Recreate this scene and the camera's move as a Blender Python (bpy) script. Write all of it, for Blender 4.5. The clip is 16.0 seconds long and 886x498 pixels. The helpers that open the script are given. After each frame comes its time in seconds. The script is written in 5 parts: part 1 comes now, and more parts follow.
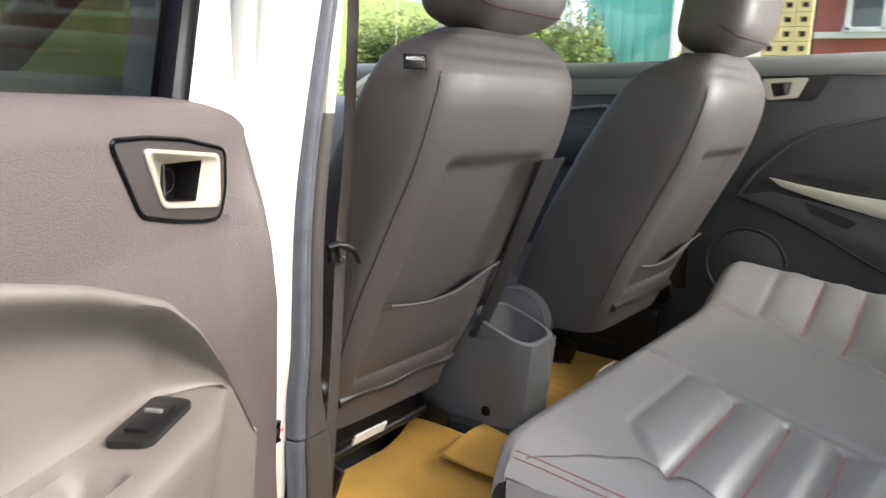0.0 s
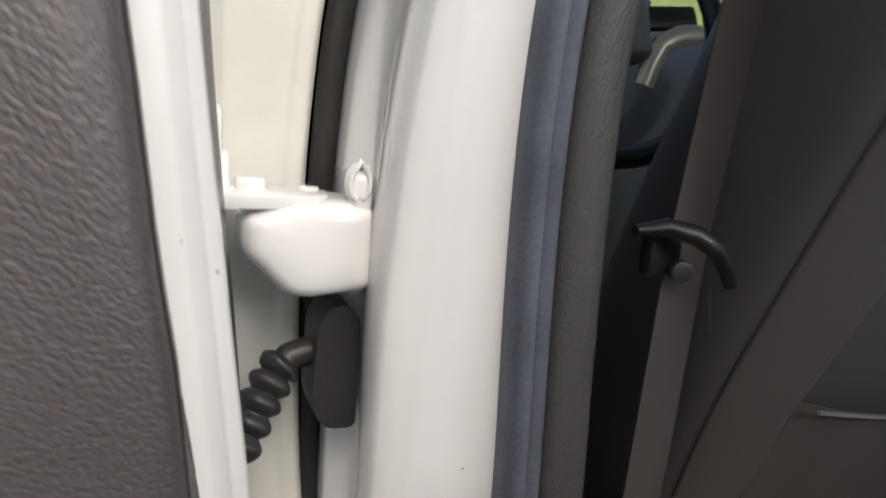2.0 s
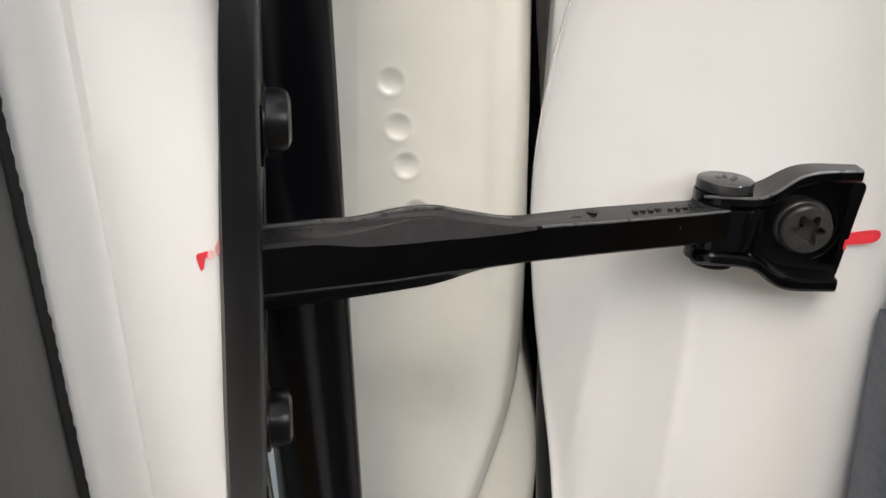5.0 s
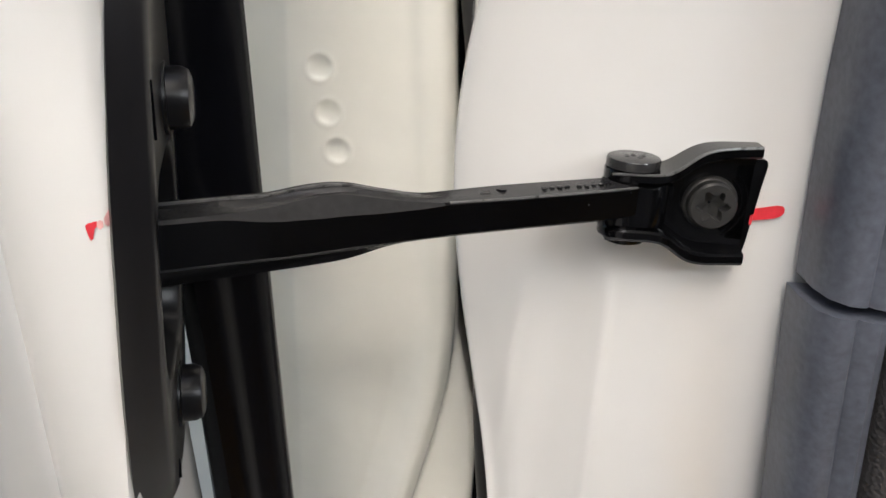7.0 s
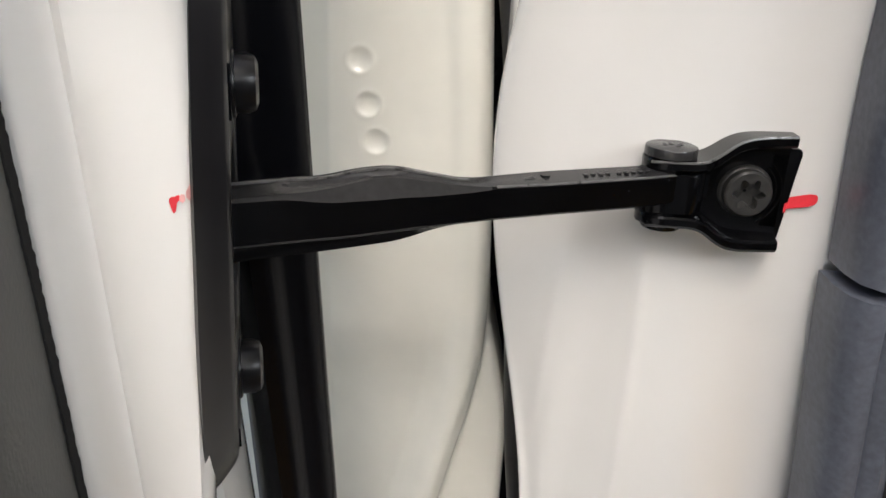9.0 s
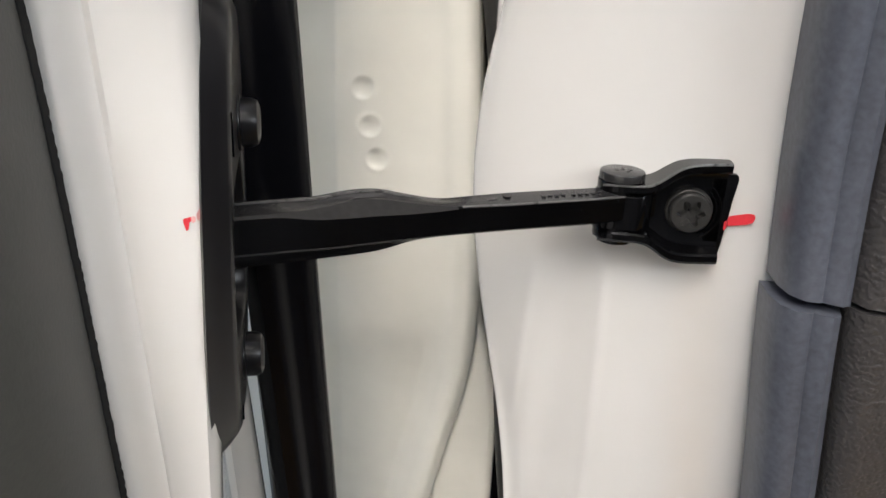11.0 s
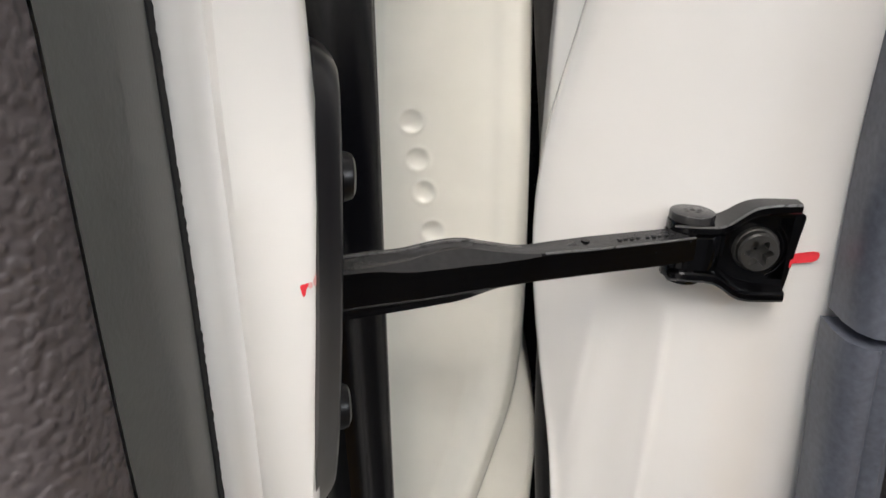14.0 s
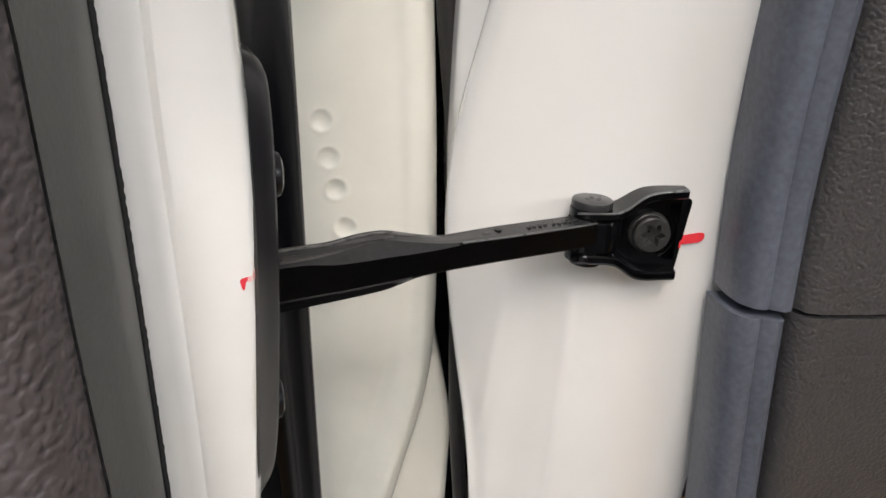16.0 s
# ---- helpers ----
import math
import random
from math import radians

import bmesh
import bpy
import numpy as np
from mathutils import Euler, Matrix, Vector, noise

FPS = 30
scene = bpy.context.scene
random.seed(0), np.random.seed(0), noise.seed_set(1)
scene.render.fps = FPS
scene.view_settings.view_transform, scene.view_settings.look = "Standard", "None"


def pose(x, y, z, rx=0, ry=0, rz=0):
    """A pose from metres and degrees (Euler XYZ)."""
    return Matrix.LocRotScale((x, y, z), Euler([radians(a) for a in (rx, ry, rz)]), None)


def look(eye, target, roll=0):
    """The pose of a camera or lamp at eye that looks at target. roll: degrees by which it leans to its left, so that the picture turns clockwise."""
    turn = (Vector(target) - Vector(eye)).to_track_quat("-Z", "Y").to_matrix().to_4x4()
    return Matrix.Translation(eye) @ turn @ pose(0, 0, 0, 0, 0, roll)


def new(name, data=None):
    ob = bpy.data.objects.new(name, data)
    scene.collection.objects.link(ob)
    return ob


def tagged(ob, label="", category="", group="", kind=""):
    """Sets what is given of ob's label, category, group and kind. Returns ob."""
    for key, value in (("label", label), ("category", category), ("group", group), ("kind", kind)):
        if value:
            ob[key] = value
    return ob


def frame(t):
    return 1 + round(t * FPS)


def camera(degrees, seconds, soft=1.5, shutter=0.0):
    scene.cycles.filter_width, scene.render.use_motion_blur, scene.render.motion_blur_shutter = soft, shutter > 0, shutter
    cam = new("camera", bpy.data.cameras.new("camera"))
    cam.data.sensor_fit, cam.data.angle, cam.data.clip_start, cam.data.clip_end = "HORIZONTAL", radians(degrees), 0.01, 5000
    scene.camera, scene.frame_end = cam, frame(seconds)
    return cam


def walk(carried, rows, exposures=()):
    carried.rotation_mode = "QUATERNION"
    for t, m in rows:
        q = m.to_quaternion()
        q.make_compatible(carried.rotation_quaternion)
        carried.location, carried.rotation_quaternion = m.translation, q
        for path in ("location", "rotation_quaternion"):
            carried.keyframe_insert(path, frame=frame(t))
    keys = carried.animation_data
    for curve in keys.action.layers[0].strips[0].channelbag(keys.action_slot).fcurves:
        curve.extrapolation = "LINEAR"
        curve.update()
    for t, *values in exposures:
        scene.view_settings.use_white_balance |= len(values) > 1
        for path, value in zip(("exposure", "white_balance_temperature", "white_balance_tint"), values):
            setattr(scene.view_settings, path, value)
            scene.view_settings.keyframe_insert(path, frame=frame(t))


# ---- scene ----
cam = camera(58.8, 16.0, shutter=0.25)
PATH = [
    (0, (-0.803, -0.873, 1.253), (0.804, 0.253, 0.866), 2.1),
    (0.2, (-0.697, -0.872, 1.262), (0.821, 0.37, 0.872), 2.3),
    (0.5, (-0.568, -0.846, 1.257), (0.809, 0.55, 0.867), 2.4),
    (1, (-0.415, -0.689, 1.232), (0.722, 0.904, 0.82), 3.3),
    (1.2, (-0.379, -0.614, 1.212), (0.691, 1.025, 0.804), 3.4),
    (1.5, (-0.301, -0.54, 1.179), (0.608, 1.191, 0.759), 3.7),
    (1.7, (-0.254, -0.485, 1.142), (0.596, 1.281, 0.743), 4.0),
    (2, (-0.176, -0.404, 1.085), (0.529, 1.42, 0.666), 4.3),
    (2.2, (-0.143, -0.359, 1.046), (0.443, 1.498, 0.59), 4.5),
    (2.5, (-0.117, -0.304, 0.991), (0.349, 1.561, 0.439), 4.0),
    (2.7, (-0.106, -0.288, 0.942), (0.285, 1.6, 0.409), 3.4),
    (3, (-0.087, -0.258, 0.905), (0.15, 1.61, 0.23), 4.0),
    (3.5, (-0.091, -0.225, 0.839), (-0.041, 1.64, 0.118), 3.2),
    (4, (-0.102, -0.21, 0.809), (-0.181, 1.65, 0.079), 2.7),
    (4.2, (-0.087, -0.21, 0.802), (-0.198, 1.647, 0.069), 2.5),
    (6.3, (-0.086, -0.202, 0.785), (-0.163, 1.655, 0.048), 2.7),
    (6.5, (-0.08, -0.205, 0.785), (-0.147, 1.654, 0.05), 2.7),
    (7, (-0.072, -0.213, 0.787), (-0.103, 1.644, 0.045), 2.7),
    (7.5, (-0.072, -0.213, 0.788), (-0.077, 1.647, 0.052), 3.0),
    (8, (-0.075, -0.212, 0.787), (-0.094, 1.649, 0.054), 2.9),
    (8.5, (-0.079, -0.212, 0.787), (-0.138, 1.642, 0.038), 2.6),
    (8.7, (-0.081, -0.215, 0.785), (-0.14, 1.642, 0.044), 2.7),
    (11, (-0.061, -0.253, 0.802), (-0.214, 1.597, 0.056), 2.5),
    (11.5, (-0.075, -0.257, 0.817), (-0.238, 1.595, 0.081), 2.5),
    (12, (-0.09, -0.27, 0.823), (-0.253, 1.582, 0.085), 2.4),
    (12.5, (-0.082, -0.252, 0.814), (-0.228, 1.6, 0.073), 2.5),
    (13, (-0.081, -0.247, 0.813), (-0.214, 1.606, 0.073), 2.5),
    (13.5, (-0.086, -0.245, 0.802), (-0.2, 1.609, 0.059), 2.5),
    (14, (-0.095, -0.249, 0.813), (-0.172, 1.607, 0.07), 2.7),
    (14.5, (-0.091, -0.253, 0.825), (-0.12, 1.607, 0.09), 2.8),
    (15, (-0.097, -0.252, 0.809), (-0.086, 1.604, 0.065), 2.6),
    (15.5, (-0.106, -0.259, 0.813), (0.021, 1.592, 0.065), 3.4),
    (16, (-0.104, -0.261, 0.815), (0.093, 1.59, 0.083), 3.6),
]
walk(cam, [(t, look(eye, target, roll)) for t, eye, target, roll in PATH], exposures=[(0.0, 1.85, 6900, 10), (0.6, 1.65, 6900, 10), (1.1, 1.24, 6850, 10), (1.6, 0.84, 6500, 10), (2.0, 0.40, 6400, 10), (2.5, 0.56, 6350, 10), (3.2, 0.92, 6400, 10), (16.0, 0.92, 6400, 10)])

# ---- world, sun, exposure ----
world = bpy.data.worlds.new("sky")
scene.world = world
world.use_nodes = True
wn = world.node_tree
sky = wn.nodes.new("ShaderNodeTexSky")
sky.sky_type, sky.sun_disc = "NISHITA", False
sky.sun_elevation, sky.sun_rotation = radians(47), radians(175)
sky.air_density, sky.dust_density = 1.0, 4.0
wn.links.new(sky.outputs[0], wn.nodes["Background"].inputs[0])
wn.nodes["Background"].inputs[1].default_value = 0.15
sun_data = bpy.data.lights.new("sun", "SUN")
sun_data.energy, sun_data.angle, sun_data.color = 1.5, radians(40), (1.0, 0.965, 0.92)
sun = new("sun", sun_data)
sun.matrix_world = look((0.42, -5, 5.4), (0, 0, 0))

# added fill lamp out of view, brightens the cabin beyond the sky's light
back = bpy.data.lights.new("rear_cabin_fill", "AREA")
back.shape, back.size, back.size_y, back.energy, back.color = "RECTANGLE", 1.1, 0.34, 7.0, (0.95, 0.98, 1.0)
new("rear_cabin_fill", back).matrix_world = look((0.85, -1.60, 1.45), (0.95, -1.05, 0.5))

# second added fill lamp, out of view, aimed at the bench
side_fill = bpy.data.lights.new("quarter_fill", "AREA")
side_fill.shape, side_fill.size, side_fill.size_y, side_fill.energy, side_fill.color = "RECTANGLE", 0.7, 0.30, 10.0, (0.95, 0.98, 1.0)
new("quarter_fill", side_fill).matrix_world = look((1.40, -1.30, 1.50), (1.12, -0.75, 0.5))


# ---- materials ----
def mat(name, base, rough=0.5, metal=0.0, vary=0.08, grain=(40.0, 400.0), bump=0.0, bump_scale=600.0,
        cell=False, coat=0.0, spec=0.5, dark=None, stain=6.0, specks=0.0, relief=0.0006):
    """A surface with stains at one scale, grain at another and a fine relief."""
    m = bpy.data.materials.new(name)
    m.use_nodes = True
    nt = m.node_tree
    p = nt.nodes["Principled BSDF"]
    co = nt.nodes.new("ShaderNodeTexCoord")
    n1 = nt.nodes.new("ShaderNodeTexNoise")
    n1.inputs["Scale"].default_value, n1.inputs["Detail"].default_value = stain, 5
    n2 = nt.nodes.new("ShaderNodeTexNoise")
    n2.inputs["Scale"].default_value, n2.inputs["Detail"].default_value = grain[1], 3
    for n in (n1, n2):
        nt.links.new(co.outputs["Object"], n.inputs["Vector"])
    mix = nt.nodes.new("ShaderNodeMath")
    mix.operation = "MULTIPLY_ADD"
    mix.inputs[1].default_value = 0.5
    nt.links.new(n1.outputs[0], mix.inputs[0])
    half = nt.nodes.new("ShaderNodeMath")
    half.operation = "MULTIPLY"
    half.inputs[1].default_value = 0.5
    nt.links.new(n2.outputs[0], half.inputs[0])
    nt.links.new(half.outputs[0], mix.inputs[2])
    ramp = nt.nodes.new("ShaderNodeValToRGB")
    lo = dark if dark else tuple(c * (1 - vary) for c in base)
    hi = tuple(min(1, c * (1 + vary)) for c in base)
    ramp.color_ramp.elements[0].position, ramp.color_ramp.elements[1].position = 0.35, 0.65
    ramp.color_ramp.elements[0].color, ramp.color_ramp.elements[1].color = (*lo, 1), (*hi, 1)
    nt.links.new(mix.outputs[0], ramp.inputs[0])
    tone = ramp.outputs[0]
    if specks:                                                 # scattered dust and chips
        v = nt.nodes.new("ShaderNodeTexVoronoi")
        v.inputs["Scale"].default_value = specks
        nt.links.new(co.outputs["Object"], v.inputs["Vector"])
        near = nt.nodes.new("ShaderNodeMapRange")
        near.inputs[1].default_value, near.inputs[2].default_value = (0.03, 0.06) if base[0] > 0.3 else (0.02, 0.045)
        near.inputs[3].default_value, near.inputs[4].default_value = 1.0, 0.0
        nt.links.new(v.outputs["Distance"], near.inputs[0])
        some = nt.nodes.new("ShaderNodeMath")
        some.operation = "GREATER_THAN"
        some.inputs[1].default_value = 0.62
        nt.links.new(v.outputs["Color"], some.inputs[0])
        both = nt.nodes.new("ShaderNodeMath")
        both.operation = "MULTIPLY"
        nt.links.new(near.outputs[0], both.inputs[0])
        nt.links.new(some.outputs[0], both.inputs[1])
        mx = nt.nodes.new("ShaderNodeMix")
        mx.data_type = "RGBA"
        far = (0.42, 0.40, 0.36, 1) if base[0] > 0.3 else (0.20, 0.20, 0.20, 1)
        mx.inputs[7].default_value = far
        nt.links.new(both.outputs[0], mx.inputs[0])
        nt.links.new(tone, mx.inputs[6])
        tone = mx.outputs[2]
    nt.links.new(tone, p.inputs["Base Color"])
    rr = nt.nodes.new("ShaderNodeMapRange")
    rr.inputs[3].default_value, rr.inputs[4].default_value = max(0.02, rough * 0.85), min(1, rough * 1.15)
    nt.links.new(mix.outputs[0], rr.inputs[0])
    nt.links.new(rr.outputs[0], p.inputs["Roughness"])
    p.inputs["Metallic"].default_value = metal
    p.inputs["Specular IOR Level"].default_value = spec
    if coat:
        p.inputs["Coat Weight"].default_value, p.inputs["Coat Roughness"].default_value = coat, 0.06
    if bump:
        if cell:
            b = nt.nodes.new("ShaderNodeTexVoronoi")
            b.feature = "SMOOTH_F1"
            out = b.outputs["Distance"]
            warp = nt.nodes.new("ShaderNodeTexNoise")
            warp.inputs["Scale"].default_value = bump_scale * 0.5
            nt.links.new(co.outputs["Object"], warp.inputs["Vector"])
            add = nt.nodes.new("ShaderNodeVectorMath")
            add.operation = "MULTIPLY_ADD"
            add.inputs[1].default_value = ((0.35 if cell == "pebble" else 0.9) / bump_scale,) * 3
            nt.links.new(warp.outputs["Color"], add.inputs[0])
            nt.links.new(co.outputs["Object"], add.inputs[2])
            nt.links.new(add.outputs[0], b.inputs["Vector"])
        else:
            b = nt.nodes.new("ShaderNodeTexNoise")
            b.inputs["Detail"].default_value = 4
            out = b.outputs[0]
            nt.links.new(co.outputs["Object"], b.inputs["Vector"])
        b.inputs["Scale"].default_value = bump_scale
        if cell == "pebble":                                   # flat-topped grains with grooves between
            top = nt.nodes.new("ShaderNodeMapRange")
            top.interpolation_type = "SMOOTHSTEP"
            top.inputs[1].default_value, top.inputs[2].default_value = 0.2, 0.7
            top.inputs[3].default_value, top.inputs[4].default_value = 1.0, 0.0
            nt.links.new(out, top.inputs[0])
            out = top.outputs[0]
        bp = nt.nodes.new("ShaderNodeBump")
        bp.inputs["Strength"].default_value, bp.inputs["Distance"].default_value = min(1.0, bump), relief if cell else relief * 0.5
        nt.links.new(out, bp.inputs["Height"])
        nt.links.new(bp.outputs[0], p.inputs["Normal"])
    return m


PAINT = mat("white_body_paint", (0.80, 0.79, 0.765), 0.24, vary=0.02, coat=1.0, stain=9, grain=(40, 30), specks=55)
PAINT_IN = mat("thin_white_paint", (0.78, 0.77, 0.70), 0.30, vary=0.05, coat=0.8, stain=14, grain=(40, 40), specks=48)
RUBBER = mat("black_rubber", (0.0022, 0.0023, 0.0034), 0.26, vary=0.25, stain=20, bump=0.06, bump_scale=400, spec=0.10)
STRIP = mat("slate_seal_rubber", (0.104, 0.113, 0.138), 0.36, vary=0.22, stain=25, bump=0.15, bump_scale=500, spec=0.4)
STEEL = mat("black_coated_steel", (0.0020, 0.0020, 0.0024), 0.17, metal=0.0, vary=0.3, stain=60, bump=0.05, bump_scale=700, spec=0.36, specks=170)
# lighter copy of STEEL: its grey stands in for reflected sky
STEEL_SHEEN = mat("black_steel_sky_sheen", (0.024, 0.0235, 0.024), 0.22, vary=0.2, stain=70, bump=0.15, bump_scale=900, spec=0.5, specks=300)
BOOT = mat("grey_black_boot_rubber", (0.030, 0.028, 0.029), 0.42, vary=0.2, stain=25, bump=0.1, bump_scale=500, spec=0.4)
GAP_SEAL = mat("grey_brown_gap_rubber", (0.024, 0.0225, 0.0215), 0.45, vary=0.2, stain=25, spec=0.4)
FELT = mat("black_felt", (0.008, 0.008, 0.008), 0.9, vary=0.3, stain=200, specks=700)
# pale metal for highlight lines painted along the steel edges
GLINT = mat("steel_edge_glint", (0.11, 0.108, 0.106), 0.28, metal=0.3, vary=0.35, stain=220)
BOLT = mat("dark_steel", (0.040, 0.039, 0.037), 0.34, metal=0.35, vary=0.2, stain=90, bump=0.2, bump_scale=900)
GASKET = mat("grey_black_plastic", (0.0070, 0.0068, 0.0078), 0.32, vary=0.08, stain=30, bump=0.02, bump_scale=900, spec=0.34)
TRIM = mat("brown_black_grained_trim", (0.078, 0.067, 0.068), 0.46, vary=0.10, stain=8, bump=1.0, bump_scale=620, cell="pebble", relief=0.00030)
TRIM_PILLAR = mat("dark_grained_pillar_trim", (0.060, 0.056, 0.055), 0.42, vary=0.12, stain=10, bump=1.0, bump_scale=680, cell="pebble", relief=0.00026)
TRIM_SMOOTH = mat("smooth_trim", (0.070, 0.072, 0.067), 0.5, vary=0.10, stain=10, bump=0.3, bump_scale=900)
SURROUND_TRIM = mat("dark_brown_handle_surround", (0.034, 0.029, 0.029), 0.38, vary=0.12, stain=12, bump=0.4, bump_scale=900)
TRIM_GREY = mat("grey_armrest_trim", (0.130, 0.121, 0.117), 0.5, vary=0.08, stain=8, bump=0.4, bump_scale=700, cell=True)
TRIM_DARK = mat("dark_interior_trim", (0.042, 0.042, 0.044), 0.5, vary=0.15, stain=10, bump=0.5, bump_scale=420, cell=True)
LEATHER = mat("brown_black_leather", (0.084, 0.075, 0.073), 0.50, vary=0.10, stain=7, bump=0.35, bump_scale=550, cell=True)
LEATHER_DARK = mat("dark_leather", (0.030, 0.028, 0.028), 0.42, vary=0.12, stain=7, bump=0.35, bump_scale=550, cell=True)
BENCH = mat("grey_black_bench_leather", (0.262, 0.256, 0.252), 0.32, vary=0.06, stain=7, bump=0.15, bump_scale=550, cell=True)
STITCH = mat("dark_red_stitching", (0.055, 0.02, 0.022), 0.8, vary=0.3, stain=80)
CREASE = mat("dusky_red_crease", (0.26, 0.13, 0.125), 0.6, vary=0.12, stain=20)
SEAM = mat("seam_shadow_thread", (0.040, 0.036, 0.035), 0.8, vary=0.2)
PIPING = mat("grey_piping", (0.14, 0.13, 0.13), 0.5, vary=0.1)
SILVER = mat("champagne_silver_plastic", (0.46, 0.44, 0.37), 0.34, metal=0.35, vary=0.04, stain=12)
CHROME = mat("chrome", (0.75, 0.75, 0.75), 0.12, metal=1.0, vary=0.05)
WEBBING = mat("brown_grey_webbing", (0.050, 0.042, 0.039), 0.7, vary=0.15, stain=15, bump=0.6, bump_scale=1500)
BLACK = mat("black_plastic", (0.006, 0.006, 0.0065), 0.42, vary=0.2, stain=20)
BEIGE = mat("beige_pillar_trim", (0.62, 0.55, 0.45), 0.6, vary=0.05, bump=0.2, bump_scale=700)
CONSOLE = mat("grey_console_plastic", (0.15, 0.152, 0.156), 0.40, vary=0.08, bump=0.4, bump_scale=600, cell=True)
MAT_Y = mat("yellow_ribbed_mat", (0.56, 0.33, 0.075), 0.75, vary=0.12, stain=12, bump=0.3, bump_scale=900)
RED = mat("red_marker_paint", (0.70, 0.035, 0.05), 0.5, vary=0.15, stain=150)
RED_FAINT = mat("rubbed_marker_paint", (0.78, 0.42, 0.40), 0.5, vary=0.12, stain=200)
RED_TRIM = mat("red_trim", (0.42, 0.02, 0.03), 0.45, vary=0.1)
WHITE = mat("white_label", (0.75, 0.75, 0.73), 0.5, vary=0.05)
HEADLINER = mat("pale_headliner", (0.72, 0.70, 0.64), 0.9, vary=0.05, bump=0.3, bump_scale=800)
DASH = mat("grey_dashboard", (0.16, 0.17, 0.17), 0.6, vary=0.06, bump=0.4, bump_scale=500, cell=True)


def glass_mat(name, tint, rough=0.0):
    m = bpy.data.materials.new(name)
    m.use_nodes = True
    p = m.node_tree.nodes["Principled BSDF"]
    p.inputs["Base Color"].default_value = (*tint, 1)
    p.inputs["Transmission Weight"].default_value, p.inputs["Roughness"].default_value = 1.0, rough
    p.inputs["IOR"].default_value = 1.45
    return m


GLASS = glass_mat("clear_glass", (0.95, 0.98, 0.96))
GLASS_DARK = glass_mat("dark_tinted_glass", (0.06, 0.07, 0.07))


# ---- building tools ----
def thing(name, base, label, category, group="", kind=""):
    ob = new(name)
    ob.empty_display_size = 0.02
    ob.matrix_world = Matrix.Translation(base)
    ob["base"] = list(base)
    return tagged(ob, label, category, group, kind)


def base_of(ob):
    v = Vector((0, 0, 0))
    while ob:
        v += ob.matrix_basis.translation
        ob = ob.parent
    return v


def part(name, bm, material, parent=None, label="", flat=False, angle=40):
    """Links a bmesh, given in world coordinates, as one mesh under its thing or part."""
    b = base_of(parent)
    bmesh.ops.translate(bm, verts=bm.verts, vec=-b)
    bmesh.ops.recalc_face_normals(bm, faces=bm.faces)
    me = bpy.data.meshes.new(name)
    bm.to_mesh(me)
    bm.free()
    me.materials.append(material)
    if not flat:
        me.shade_smooth()
        me.set_sharp_from_angle(angle=radians(angle))
    ob = new(name, me)
    ob.parent = parent
    if label:
        ob["label"] = label
    return ob


def solo(name, bm, material, label, category, group="", kind="", angle=40):
    return tagged(part(name, bm, material, None, "", angle=angle), label, category, group, kind)


def interp(z, table):
    """Smooth value at z from a table of (z, value or tuple)."""
    if z <= table[0][0]:
        return table[0][1]
    for (a, va), (b, vb) in zip(table, table[1:]):
        if z <= b:
            k = (z - a) / (b - a)
            if isinstance(va, tuple):
                return tuple(p + (q - p) * k for p, q in zip(va, vb))
            return va + (vb - va) * k
    return table[-1][1]


def smooth_interp(z, table, w=0.012):
    vals = [interp(z + d * w, table) for d in (-1.5, -0.75, 0, 0.75, 1.5)]
    if isinstance(vals[0], tuple):
        return tuple(sum(v) / 5 for v in zip(*vals))
    return sum(vals) / 5


def grid(rows, closed=False, caps=False, bm=None):
    """A skin over rows of points; closed joins each row into a ring."""
    bm = bm or bmesh.new()
    vs = [[bm.verts.new(p) for p in r] for r in rows]
    m = len(vs[0])
    for a, b in zip(vs, vs[1:]):
        for i in range(m if closed else m - 1):
            j = (i + 1) % m
            bm.faces.new((a[i], a[j], b[j], b[i]))
    if caps and closed:
        bm.faces.new(vs[0])
        bm.faces.new(vs[-1])
    return bm


def shell(rows, off):
    """A skin with thickness: rows of points and the offset to its hidden side."""
    bm = grid(rows)
    back = [[Vector(p) + Vector(off) for p in r] for r in rows]
    grid(back, bm=bm)
    ring = lambda R: [*R[0], *[r[-1] for r in R[1:]], *reversed(R[-1][:-1]), *[r[0] for r in reversed(R[1:-1])]]
    grid([ring(rows), ring(back)], closed=True, bm=bm)
    bmesh.ops.remove_doubles(bm, verts=bm.verts, dist=1e-6)
    return bm


def tube(path, ra, rb=None, seg=12, flat_axis=None, bm=None, caps=True):
    """A round or oval bar along a path; ra, rb may be functions of 0..1. flat_axis: the direction of ra."""
    bm = bm or bmesh.new()
    path = [Vector(p) for p in path]
    rows, prev = [], None
    n = len(path)
    for i, p in enumerate(path):
        d = (path[min(i + 1, n - 1)] - path[max(i - 1, 0)]).normalized()
        a = Vector(flat_axis) if flat_axis is not None else (prev if prev else Vector((0.31, 0.2, 0.93)))
        a = (a - d * a.dot(d))
        if a.length < 1e-4:
            a = d.orthogonal()
        a.normalize()
        prev = a
        b = d.cross(a)
        k = i / max(1, n - 1)
        r1 = ra(k) if callable(ra) else ra
        r2 = (rb(k) if callable(rb) else rb) if rb is not None else r1
        rows.append([p + a * r1 * math.cos(2 * math.pi * s / seg) + b * r2 * math.sin(2 * math.pi * s / seg) for s in range(seg)])
    return grid(rows, True, caps, bm)


